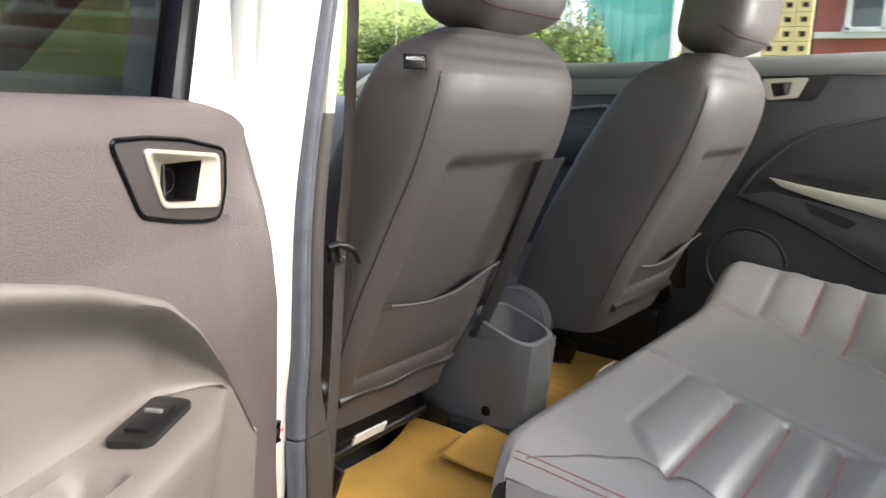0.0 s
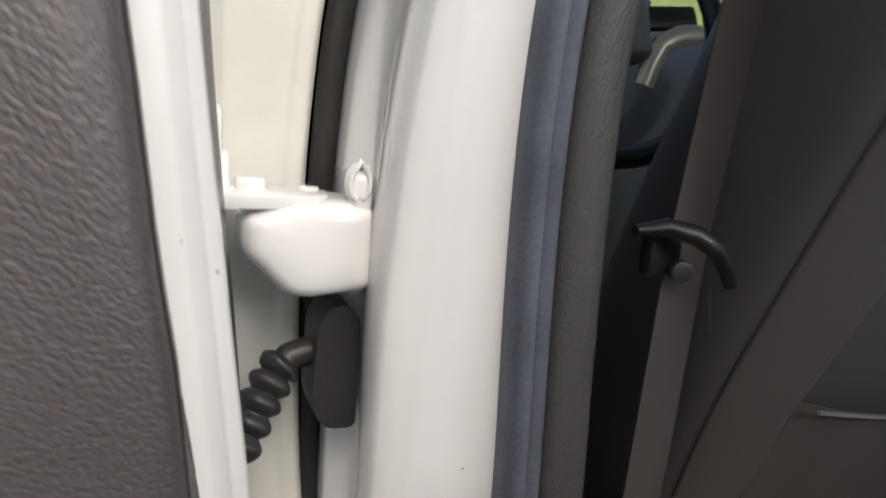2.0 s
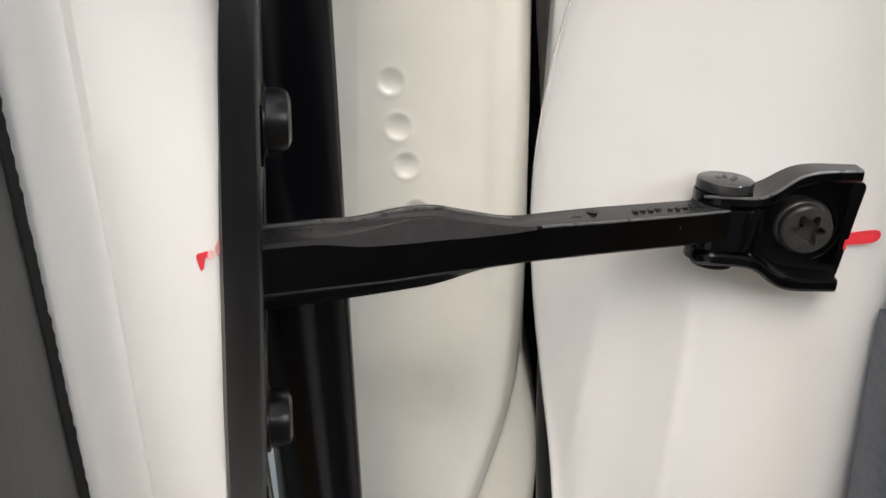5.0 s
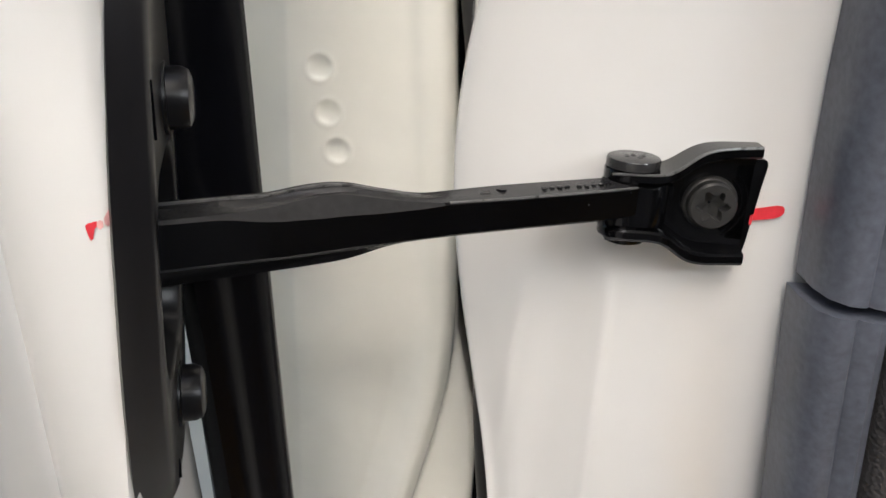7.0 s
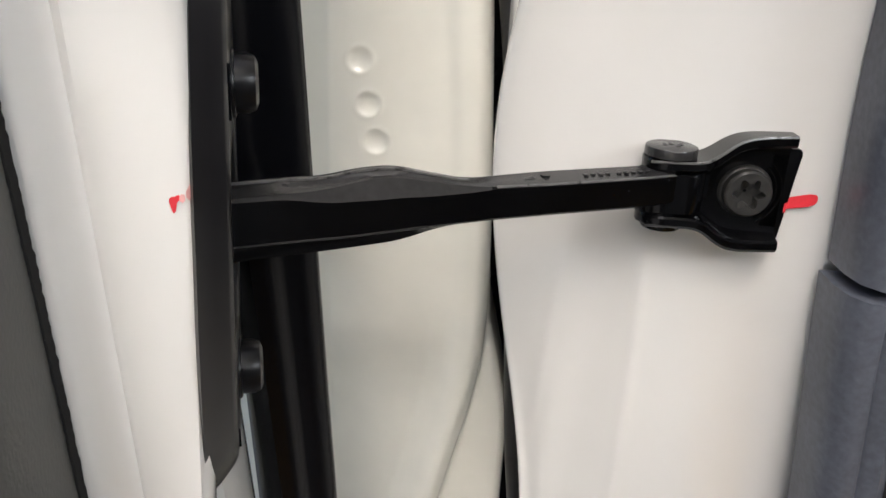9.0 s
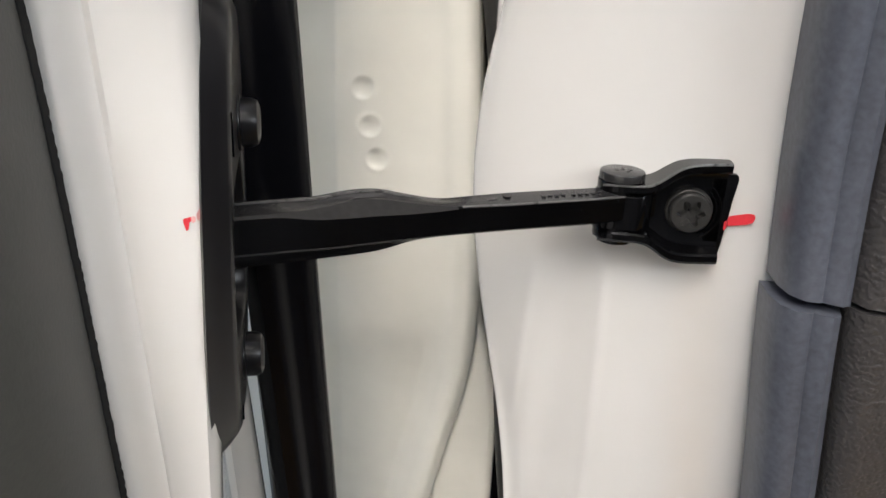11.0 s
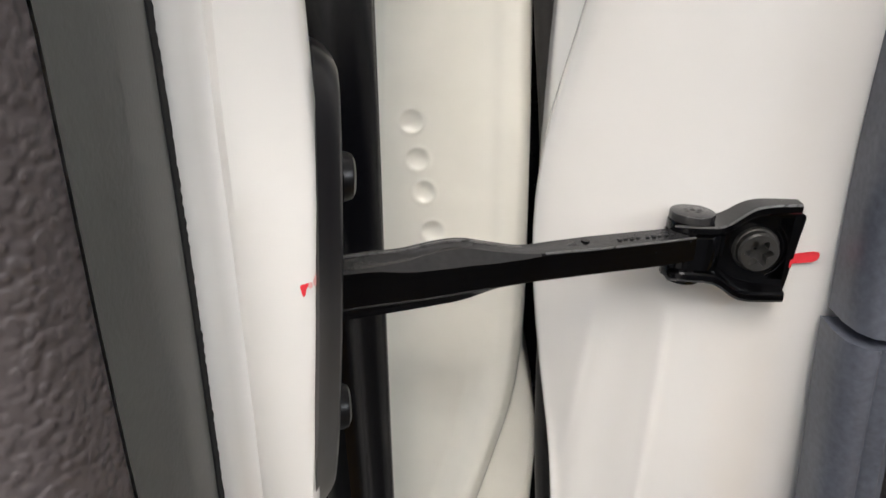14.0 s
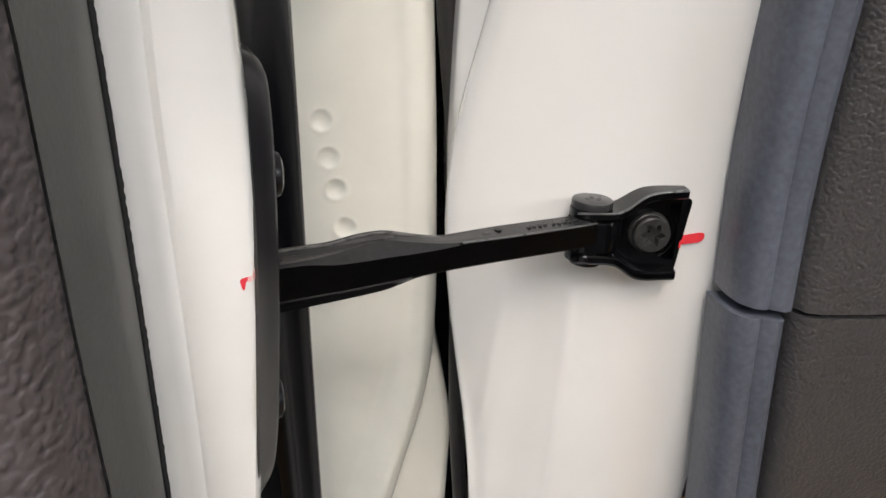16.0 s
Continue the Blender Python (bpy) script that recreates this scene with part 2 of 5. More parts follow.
def box(size, m=None, bevel=0.0, seg=2, bm=None):
    """A block centred on its pose m."""
    b = bmesh.new()
    bmesh.ops.create_cube(b, size=1)
    bmesh.ops.scale(b, vec=size, verts=b.verts)
    if bevel:
        bmesh.ops.bevel(b, geom=b.edges[:], offset=bevel, segments=seg, affect="EDGES", profile=0.6)
    if m is not None:
        bmesh.ops.transform(b, matrix=m, verts=b.verts)
    if bm is None:
        return b
    tmp = bpy.data.meshes.new("tmp")
    b.to_mesh(tmp)
    b.free()
    bm.from_mesh(tmp)
    bpy.data.meshes.remove(tmp)
    return bm


def prism(outline, m, depth, bevel=0.0, seg=2):
    """An outline in the local x-y plane, pushed to z = depth, at the pose m."""
    b = bmesh.new()
    lo = [b.verts.new((x, y, 0)) for x, y in outline]
    f = b.faces.new(lo)
    r = bmesh.ops.extrude_face_region(b, geom=[f])
    bmesh.ops.translate(b, vec=(0, 0, depth), verts=[v for v in r["geom"] if isinstance(v, bmesh.types.BMVert)])
    if bevel:
        bmesh.ops.bevel(b, geom=b.edges[:], offset=bevel, segments=seg, affect="EDGES", profile=0.6, clamp_overlap=True)
    bmesh.ops.transform(b, matrix=m, verts=b.verts)
    return b


def rounded(pts, r, n=5):
    """An outline with each corner rounded."""
    out, m = [], len(pts)
    for i in range(m):
        a, b, c = (Vector(pts[(i + k) % m]).to_3d() for k in (-1, 0, 1))
        ra = min(r, (a - b).length * 0.45, (c - b).length * 0.45)
        p, q = b + (a - b).normalized() * ra, b + (c - b).normalized() * ra
        for k in range(n + 1):
            t = k / n
            v = p * (1 - t) ** 2 + b * 2 * t * (1 - t) + q * t * t
            out.append((v.x, v.y))
    return out


def frame_bm(outer, inner, m, depth):
    """A ring between two outlines with the same count of points, pushed to z = depth."""
    b = bmesh.new()
    rows = [[(x, y, 0) for x, y in inner], [(x, y, depth) for x, y in inner], [(x, y, depth) for x, y in outer], [(x, y, 0) for x, y in outer]]
    rows.append(rows[0])
    grid(rows, True, bm=b)
    bmesh.ops.remove_doubles(b, verts=b.verts, dist=1e-6)
    bmesh.ops.transform(b, matrix=m, verts=b.verts)
    return b


def axes(o, x, y, z):
    m = Matrix((x, y, z)).transposed().to_4x4()
    m.translation = Vector(o)
    return m


def disc(o, axis, r, h, bevel=0.0, seg=32):
    """A round head of radius r and height h that stands on o along axis."""
    b = bmesh.new()
    prof = [(0, 0), (r, 0), (r, h - bevel), (r - bevel * 0.3, h - bevel * 0.3), (r - bevel, h), (0, h)] if bevel else [(0, 0), (r, 0), (r, h), (0, h)]
    z = Vector(axis).normalized()
    x = z.orthogonal().normalized()
    y = z.cross(x)
    rows = [[Vector(o) + x * max(pr, 1e-5) * math.cos(2 * math.pi * s / seg) + y * max(pr, 1e-5) * math.sin(2 * math.pi * s / seg) + z * ph for s in range(seg)] for pr, ph in prof]
    grid(rows, True, True, b)
    return b


# directions of the open rear door: along it, out of its inner face, up
DU = Vector((-0.93019, -0.36708, 0))
DN = Vector((0.36708, -0.93019, 0))
UP = Vector((0, 0, 1))


def D(u, n, z):
    return DU * u + DN * n + UP * z


# ---- car body ----
car = thing("car", (0.75, 0, 0.42), "white car body shell with its rear door wide open", "car")

# pillar between the doors: its rear face leans back as it rises, its outer edge bellies out near the check strap
BELLY = [(0.40, -0.8), (0.50, -0.65), (0.56, -0.4), (0.60, -0.2), (0.64, 0.25), (0.67, 0.6), (0.70, 0.88), (0.73, 1.0), (0.755, 0.85), (0.775, 0.60), (0.79, 0.40), (0.80, 0.25),
         (0.812, 0.10), (0.83, 0.06), (0.85, 0.10), (0.88, 0.14), (0.93, 0.25), (0.98, 0.3), (1.05, 0.12), (1.09, -0.1), (1.15, -0.6), (1.3, -1.1), (1.6, -1.6)]

FLANK = [(0.36, -0.015), (0.50, -0.028), (0.60, -0.042), (0.65, -0.058), (0.685, -0.066), (0.73, -0.069), (0.95, -0.069), (1.04, -0.0665), (1.13, -0.0585), (1.22, -0.040), (1.31, -0.027), (1.45, -0.010)]


def pillar_lean(z):
    k = max(0.0, min(1.0, (z - 0.735) / 0.13))
    return -0.12 * (z - 0.72) - 0.009 * k * k * (3 - 2 * k)


def pillar_point(s, z):
    """s runs from 0, deep beside the front door, over the outer edge, to 1, under the sealing strip."""
    b, yo = smooth_interp(z, BELLY, 0.018), pillar_lean(z)
    c = smooth_interp(z, FLANK, 0.03)
    w = max(0.0, min(1.0, max((z - 1.02) / 0.16, (0.705 - z) / 0.07)))
    xe = -0.0590 - 0.0165 * b
    x18 = (c - 0.0005) * (1 - w) + (c * 0.6 - 0.0238 - 0.0068 * b) * w
    x27 = (xe + 0.0085) * (1 - w) + (c * 0.4 - 0.0357 - 0.010 * b) * w
    k = [(0, c, 0.11), (0.10, c - (0.0012 + 0.001 * b) * (1 - w), 0.068), (0.18, x18, 0.054 + yo * 0.1), (0.23, x27 - 0.002 * (1 - w), 0.045 + yo * 0.3), (0.27, x27 - 0.001 * (1 - w), 0.037 + yo * 0.5), (0.31, xe + 0.0012, 0.031 + yo * 0.6), (0.35, xe - 0.0003, 0.020 + yo * 0.7),
         (0.40, -0.0555 - 0.0160 * b, 0.0165 + yo), (0.46, -0.0480 - 0.012 * b, 0.0125 + yo), (0.56, -0.036 - 0.003 * b, 0.0085 + yo), (0.64, -0.024, 0.0064 + yo), (0.72, -0.012, 0.0052 + yo), (0.80, 0.002, 0.0048 + yo), (0.88, 0.016, 0.0052 + yo), (0.95, 0.034, 0.0075 + yo), (1.0, 0.048, 0.012 + yo)]
    x, y = smooth_interp(s, [(a, (p, q)) for a, p, q in k], 0.012)
    # a shallow pressed fold below the strap bracket
    d1, d2 = (x + 0.049 + (0.70 - z) * 0.06) / 0.003, (x + 0.0245 - (0.70 - z) * 0.03) / 0.0035
    top = max(0.0, min(1.0, (0.712 - z - 90 * (x + 0.037) ** 2) / 0.02))
    y += top * max(0.0, min(1.0, (s - 0.40) / 0.06)) * (-0.0009 * math.exp(-d1 * d1 * 3) - 0.0010 * math.exp(-d2 * d2 * 3) + 0.0028 * math.exp(-((x + 0.037) / 0.0085) ** 2))
    return (x, y, z)


zs = [0.36 + 0.006 * i for i in range(100)] + [0.96 + 0.03 * i for i in range(24)]
ss = [i / 120 for i in range(121)]
pillar = part("middle_pillar", grid([[pillar_point(s, z) for s in ss] for z in zs]), PAINT, car, "glossy off-white painted pillar", angle=60)

# front door, shut: its rear end shows beside the pillar, with four pressed dimples
DIMPLES = [(-0.1235, 0.7415), (-0.1205, 0.7255), (-0.1172, 0.7115), (-0.1130, 0.694)]
CREAM_EDGE = [(0.36, -0.108), (0.50, -0.0945), (0.552, -0.0865), (0.571, -0.0815), (0.588, -0.0760), (0.607, -0.0718), (0.63, -0.0696), (0.667, -0.0705), (0.72, -0.0737), (0.766, -0.0760), (0.79, -0.0785), (0.85, -0.0835), (0.95, -0.0865), (1.04, -0.085), (1.13, -0.078), (1.22, -0.060), (1.3, -0.05)]


def front_door_point(k, z):
    e = smooth_interp(z, CREAM_EDGE, 0.02)
    x = -0.172 + (e + 0.172) * k
    y = 0.068
    rise = x - e
    y += 0.006 * max(0.0, 1 - (-rise) / 0.006) ** 2          # rounded edge
    y -= 0.0022 / (1 + math.exp((-rise - 0.0135) / 0.0012))   # raised border
    y += 0.006 / (1 + math.exp((z - 0.622 + 0.15 * max(0, x + 0.11)) / 0.006)) * max(0, min(1, (-rise - 0.008) / 0.015))
    y += 0.012 * max(0.0, min(1, (-0.135 - x) / 0.03))
    for dx, dz in DIMPLES:
        r = math.hypot(x - dx, z - dz) / 0.0046
        if r < 1.5:
            y += 0.0013 * max(0.0, 1 - r * r) - 0.0003 * math.exp(-((r - 1.1) / 0.15) ** 2)
    return (x, y, z)


zs = [0.36 + 0.01 * i for i in range(32)] + [0.68 + 0.00085 * i for i in range(95)] + [0.761 + 0.01 * i for i in range(45)]
front_door = part("front_door", shell([[front_door_point(i / 120, z) for i in range(121)] for z in zs], (0, 0.03, 0)), PAINT_IN, car, "cream painted rear end of the closed front door", angle=50)
rows = [[(-0.135, 0.090, z), (-0.105, 0.080, z), (e - 0.004, 0.0765, z), (e - 0.001, 0.0775, z), (e, 0.081, z), (e, 0.12, z)] for z, e in [(0.36 + 0.012 * i, interp(0.36 + 0.012 * i, [(0.36, -0.0590), (0.585, -0.0580), (0.604, -0.0615), (0.635, -0.0690), (0.70, -0.0722), (0.76, -0.0755), (0.80, -0.078)])) for i in range(38)]]
part("inner_flange", shell(rows, (-0.001, 0.006, 0)), PAINT_IN, front_door, "cream painted inner flange", angle=60)
skin = [[(-0.173 - 0.01 * math.sin((z - 0.4) * 3), 0.06 + 0.05 * i, z) for i in range(22)] for z in [0.4 + 0.09 * j for j in range(10)]]
part("outer_skin", shell(skin, (0.02, 0, 0)), PAINT, front_door)
part("window_frame", box((0.065, 0.05, 0.40), pose(-0.095, 0.105, 1.41, 3, 6, 0), 0.006), PAINT_IN, front_door, "pale painted window frame")
part("frame_tape", box((0.015, 0.05, 0.40), pose(-0.050, 0.100, 1.41, 3, 6, 0), 0.004), GASKET, front_door, "black frame tape")
part("sill_cap", box((0.06, 0.045, 0.03), pose(-0.105, 0.085, 1.207, 0, 4, 0), 0.006), PAINT, front_door)
SEAL = [(0.36, -0.030), (0.50, -0.046), (0.60, -0.0585), (0.66, -0.0600), (0.73, -0.0640), (0.775, -0.0738), (0.85, -0.0775), (0.95, -0.0780), (1.04, -0.0755), (1.13, -0.0685), (1.22, -0.050), (1.31, -0.037), (1.45, -0.020)]
seal_path = [(smooth_interp(z, SEAL, 0.03), 0.072, z) for z in [0.36 + 0.03 * i for i in range(38)]]
seal_w = lambda k: interp(0.36 + 1.11 * k, [(0.36, 0.004), (0.74, 0.0035), (0.80, 0.0048), (0.87, 0.0062), (1.0, 0.0080), (1.2, 0.0088), (1.5, 0.009)])
part("gap_seal", tube(seal_path, seal_w, 0.006, 12, (1, 0, 0)), GAP_SEAL, front_door, "black rubber lip in the door gap")
# black sheet added behind the door gap to stand for its shade
part("gap_backing", box((0.09, 0.012, 1.2), pose(-0.060, 0.128, 0.95)), RUBBER, car)

# sealing strip on the pillar flange, in two lengths that meet at a joint
STRIP_X = [(0.36, 0.068), (0.595, 0.0445), (0.62, 0.0405), (0.70, 0.0290), (0.80, 0.0192), (0.865, 0.0145), (0.97, 0.0040), (1.04, -0.0015), (1.115, -0.0040), (1.25, 0.0035), (1.42, 0.018)]


def strip_rows(z0, z1, dx, n):
    rows = []
    for i in range(n + 1):
        z = z0 + (z1 - z0) * i / n
        x, y = smooth_interp(z, STRIP_X, 0.03) + dx, pillar_lean(z) * 0.85
        prof = [(0.0, 0.004), (0.0, -0.008), (0.002, -0.0155), (0.007, -0.0200), (0.012, -0.0205), (0.0135, -0.0195), (0.015, -0.0208), (0.020, -0.0225), (0.0235, -0.021), (0.0255, -0.015), (0.0255, 0.004)]
        rows.append([(x + a * 0.80, y + b, z) for a, b in prof])
    return rows


strip = thing("door_seal_strip", (0.03, -0.01, 0.36), "slate grey rubber door seal along the pillar", "seal strip")
part("upper_strip", grid(strip_rows(0.6985, 1.5, 0, 40), True, True), STRIP, strip, angle=50)
part("lower_strip", grid(strip_rows(0.36, 0.6945, -0.0022, 20), True, True), STRIP, strip, angle=50)

# grained trim on the inner side of the pillar
def trim_rows(z0, z1, n):
    rows = []
    for i in range(n + 1):
        z = z0 + (z1 - z0) * i / n
        x, y = smooth_interp(z, STRIP_X, 0.03), pillar_lean(z) * 0.85
        w = interp(z, [(0.4, 0.05), (0.66, 0.045), (0.74, 0.030), (0.80, 0.016), (0.9, 0.014), (1.3, 0.012)])
        prof = [(0.0245, 0.0), (0.0250, -0.0185), (0.028, -0.0235), (0.033, -0.0248), (0.034 + w * 0.5, -0.0240), (0.036 + w, -0.022), (0.043 + w, -0.014), (0.048 + w, 0.004), (0.054 + w, 0.04), (0.058 + w, 0.09), (0.05, 0.09), (0.03, 0.03)]
        rows.append([(x + a - 0.0050, y + b, z) for a, b in prof])
    return rows


ptrim = thing("pillar_trim", (0.06, 0.0, 0.36), "black-brown grained plastic pillar trim", "pillar trim")
part("middle_cover", grid(trim_rows(0.6990, 1.22, 20), True, True), TRIM_PILLAR, ptrim, angle=50)
part("lower_cover", grid(trim_rows(0.36, 0.6970, 12), True, True), TRIM_PILLAR, ptrim, angle=50)
up_rows = [[(x, y + pillar_lean(z) * 0.85, z) for x, y in [(0.035, 0.0), (0.036, -0.012), (0.052, -0.014), (0.058, -0.004), (0.065, 0.06), (0.04, 0.07)]] for z in (1.2, 1.23, 1.35, 1.5, 1.6)]
part("upper_cover", grid(up_rows, True, True), BEIGE, ptrim, "beige upper pillar trim")


# ---- check strap between pillar and door ----
strap = thing("door_check_strap", (0, 0.004, 0.72), "black steel door check strap bolted to the pillar", "door check")
S0, S1 = Vector((-0.0215, -0.0020, 0.7215)), Vector((-0.139, -0.0660, 0.7215))
SD = (S1 - S0).normalized()
SB = Vector((-SD.y, SD.x, 0)).normalized()
if SB.y > 0:
    SB = -SB
SL = (S1 - S0).length
FAR_TOP = [(-0.06, 0.0050), (0.08, 0.0057), (0.18, 0.0062), (0.33, 0.0069), (0.43, 0.0070), (0.50, 0.0070), (0.59, 0.0100), (0.65, 0.0123), (0.72, 0.0122), (0.78, 0.0110), (0.84, 0.0114), (1.12, 0.0118)]
NEAR_TOP = [(-0.06, 0.0040), (0.12, 0.0044), (0.34, 0.0054), (0.50, 0.0066), (0.59, 0.0086), (0.65, 0.0104), (0.72, 0.0103), (0.78, 0.0092), (0.84, 0.0094), (1.12, 0.0098)]
NEAR_BOT = [(-0.06, -0.0038), (0.115, -0.0040), (0.34, -0.0028), (0.485, -0.0022), (0.63, -0.0022), (0.75, -0.0023), (0.86, -0.0018), (1.12, -0.0012)]
LOW = [(-0.06, -0.0038), (0.115, -0.0044), (0.34, -0.0032), (0.485, -0.0028), (0.57, -0.0032), (0.65, -0.0054), (0.75, -0.0056), (0.86, -0.0056), (1.12, -0.0056)]
rows = []
for i in range(101):
    k = -0.06 + 1.18 * i / 100
    c = S0 + SD * SL * k
    ft, nt_, nb, lo = (smooth_interp(k, q, 0.018) for q in (FAR_TOP, NEAR_TOP, NEAR_BOT, LOW))
    w = 0.0042
    bev = smooth_interp(k, [(0.47, 0.0), (0.56, 0.0018), (0.64, 0.0036), (0.70, 0.0038), (0.78, 0.0022), (0.86, 0.0004), (1.0, 0.0002)], 0.015)
    ins = bev * 0.75
    lobe = min(1.0, max(0.0, (ft - nt_) / 0.004))
    ring = [(w, nt_ - 0.0005 - bev), (w, nb + 0.0004), (w - 0.0006, nb), (w - 0.0007, nb - 0.0002), (w - 0.0016, (nb + lo) / 2), (w - 0.0022, lo), (-w + 0.001, lo), (-w, lo + 0.001),
            (-w, ft - 0.001), (-w + 0.0012, ft), (-w + 0.0024, ft - 0.0003), (max(w - 0.0036 - ins, 0.0030 - w), nt_ + (ft - nt_) * (0.42 - 0.12 * lobe) + 0.0003), (w - 0.0016 - ins, nt_ + 0.0002), (w - 0.0005 - ins, nt_)]
    rows.append([c + SB * a + UP * h for a, h in ring])
arm_bar = part("arm", grid(rows, True, True), STEEL, strap, "black steel arm, its top greyed for sky sheen", angle=24)
# the upward faces take the lighter copy, so sky sheen is painted in
arm_bar.data.materials.append(STEEL_SHEEN)
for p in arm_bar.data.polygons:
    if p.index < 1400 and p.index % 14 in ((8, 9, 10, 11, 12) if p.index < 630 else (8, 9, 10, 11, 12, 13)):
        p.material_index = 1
def rim(k0, k1, table, a, dz):
    return [S0 + SD * SL * k + SB * a + UP * (smooth_interp(k, table, 0.018) + dz) for k in [k0 + (k1 - k0) * i / 39 for i in range(40)]]
# thin pale beads draw the highlights on the arm's edges
part("edge_bead", tube(rim(0.02, 0.46, NEAR_TOP, 0.0036, -0.0002), 0.00045, seg=6), GLINT, strap)
part("edge_bead", tube(rim(0.50, 0.98, FAR_TOP, -0.0017, -0.0003), 0.00045, seg=6), GLINT, strap)
part("edge_bead", tube(rim(0.60, 0.98, NEAR_BOT, 0.0040, 0.0003), 0.0004, seg=6), STEEL_SHEEN, strap)
hole = S0 + SD * SL * 0.335 + UP * 0.0064 + SB * -0.0005
# a flat black disc paints the hole's shaded depth
part("rivet_hole", disc(hole, UP, 0.0013, 0.0004, seg=14), RUBBER, strap, "small dark hole")
for k0, n, off, ln in ((0.10, 6, -0.0022, 0.0024), (0.09, 5, 0.0008, 0.0016), (0.19, 4, 0.0006, 0.0016)):
    for i in range(n):
        kk = k0 + 0.0024 * i / SL
        part("stamped_mark", box((0.0013, ln * (0.5 + 0.3 * (i % 2)), 0.0003), axes(S0 + SD * SL * kk + SB * off + UP * (smooth_interp(kk, NEAR_TOP) * 0.45 + smooth_interp(kk, FAR_TOP) * 0.55 + 0.0002), SD, SB, UP)), GASKET, strap)
part("scuff_mark", box((0.003, 0.0016, 0.0003), axes(S0 + SD * SL * 0.375 + UP * 0.0064, SD, SB, UP)), BOLT, strap)

# clevis bracket: a back plate with two lips that swing out and meet the pivot
def clevis_part(name, bm, material, parent, label="", angle=40):
    bmesh.ops.translate(bm, verts=bm.verts, vec=(-0.0008, 0.0030, -0.0006))
    return part(name, bm, material, parent, label, angle=angle)


LIP = [(-0.0310, 0.0098), (-0.022, 0.0098), (-0.0160, 0.0099), (-0.0130, 0.0108), (-0.0100, 0.0133), (-0.0070, 0.0156), (-0.0035, 0.0169), (0.001, 0.0174), (0.0108, 0.0176)]
LIP_Y = [(-0.031, -0.0113), (-0.015, -0.0113), (-0.009, -0.0106), (-0.003, -0.0090), (0.004, -0.0074), (0.0108, -0.0062)]
BZ = 0.7205


def lip_at(x, sign):
    h = smooth_interp(x, LIP, 0.0014)
    return h if sign > 0 else -h * 0.96


def ear(sign):
    """Rounded end of a lip, pierced by the pivot."""
    rows = []
    for i in range(22):
        x = -0.0310 + 0.0190 * i / 21
        h, d = lip_at(x, sign), 0.0030 * sign
        reach = 0.0068 * min(1.0, math.sqrt(max(0.02, 1 - max(0.0, (-0.0242 - x) / 0.0070) ** 2)))
        lo, hi = -0.0045 - reach, -0.0045 + reach
        if x > -0.0150:
            lo = interp(x, LIP_Y)
        rows.append([(x, lo, BZ + h - d * 0.2), (x, lo + 0.0006, BZ + h), (x, hi, BZ + h), (x, hi, BZ + h - d), (x, lo + 0.0006, BZ + h - d), (x, lo, BZ + h - d * 0.8)])
    return grid(rows, True, True)


rows = []
for i in range(40):
    x = -0.0128 + 0.0236 * i / 39
    h, g, d, yf = lip_at(x, 1), lip_at(x, -1), 0.0033, interp(x, LIP_Y)
    rows.append([(x, y, BZ + z) for y, z in ((yf, h - 0.0007), (yf + 0.0007, h), (0.0045, h), (0.0045, g), (yf + 0.0007, g), (yf, g + 0.0007), (yf, g + d - 0.0007), (yf + 0.0007, g + d), (-0.0032, g + d + 0.0003), (-0.0018, g + d + 0.0012),
                 (-0.0014, g + d + 0.0030), (-0.0014, h - d - 0.0030), (-0.0018, h - d - 0.0012), (-0.0032, h - d - 0.0003), (yf + 0.0007, h - d), (yf, h - d + 0.0007))])
clevis_part("bracket_body", grid(rows, True, True), STEEL, strap, "pressed black clevis bracket", angle=38)
clevis_part("upper_ear", ear(1), STEEL, strap, angle=38)
clevis_part("lower_ear", ear(-1), STEEL, strap, angle=38)
# a paler line on each lip paints its edge highlight
for sign in (1, -1):
    rim_line = [(x, interp(x, LIP_Y) + 0.0003, BZ + lip_at(x, sign) - 0.0003 * sign) for x in [-0.0300 + 0.0405 * i / 50 for i in range(51)]]
    clevis_part("lip_edge", tube(rim_line, 0.00042, seg=6), GLINT if sign > 0 else STEEL_SHEEN, strap)
plate = rounded([(0.0060, -0.0158), (0.0116, -0.0158), (0.0122, -0.0120), (0.0130, -0.004), (0.0138, 0.005), (0.0146, 0.0115), (0.0140, 0.0130), (0.0060, 0.0130)], 0.0015, 3)
clevis_part("back_plate", prism(plate, axes((0, 0.0045, BZ), (1, 0, 0), (0, 0, 1), (0, -1, 0)), 0.0059, 0.0006), STEEL, strap)
for r_, w_ in ((0.0090, 0.0005), (0.0106, 0.0004)):
    clevis_part("pressed_ring", tube([(r_ * math.cos(a), -0.0014, BZ + r_ * math.sin(a)) for a in [-1.1 + 2.0 * i / 24 for i in range(25)]], w_, seg=8), STEEL, strap)
eye = []
for i in range(16):
    x = -0.0315 + 0.0185 * i / 15
    e = min(1.0, math.sqrt(max(0.03, 1 - max(0.0, (-0.0242 - x) / 0.0074) ** 2)))
    f = min(1.0, math.sqrt(max(0.03, 1 - max(0.0, (x + 0.0190) / 0.0062) ** 2)))
    w, h = 0.0062 * e * f, 0.0064
    eye.append([(x, -0.0045 + a * w, 0.7205 + b * h) for a, b in ((-1, 0.86), (-0.86, 1), (0.86, 1), (1, 0.86), (1, -0.86), (0.86, -1), (-0.86, -1), (-1, -0.86))])
clevis_part("arm_eye", grid(eye, True, True), STEEL, strap, "rounded eye of the arm", angle=38)
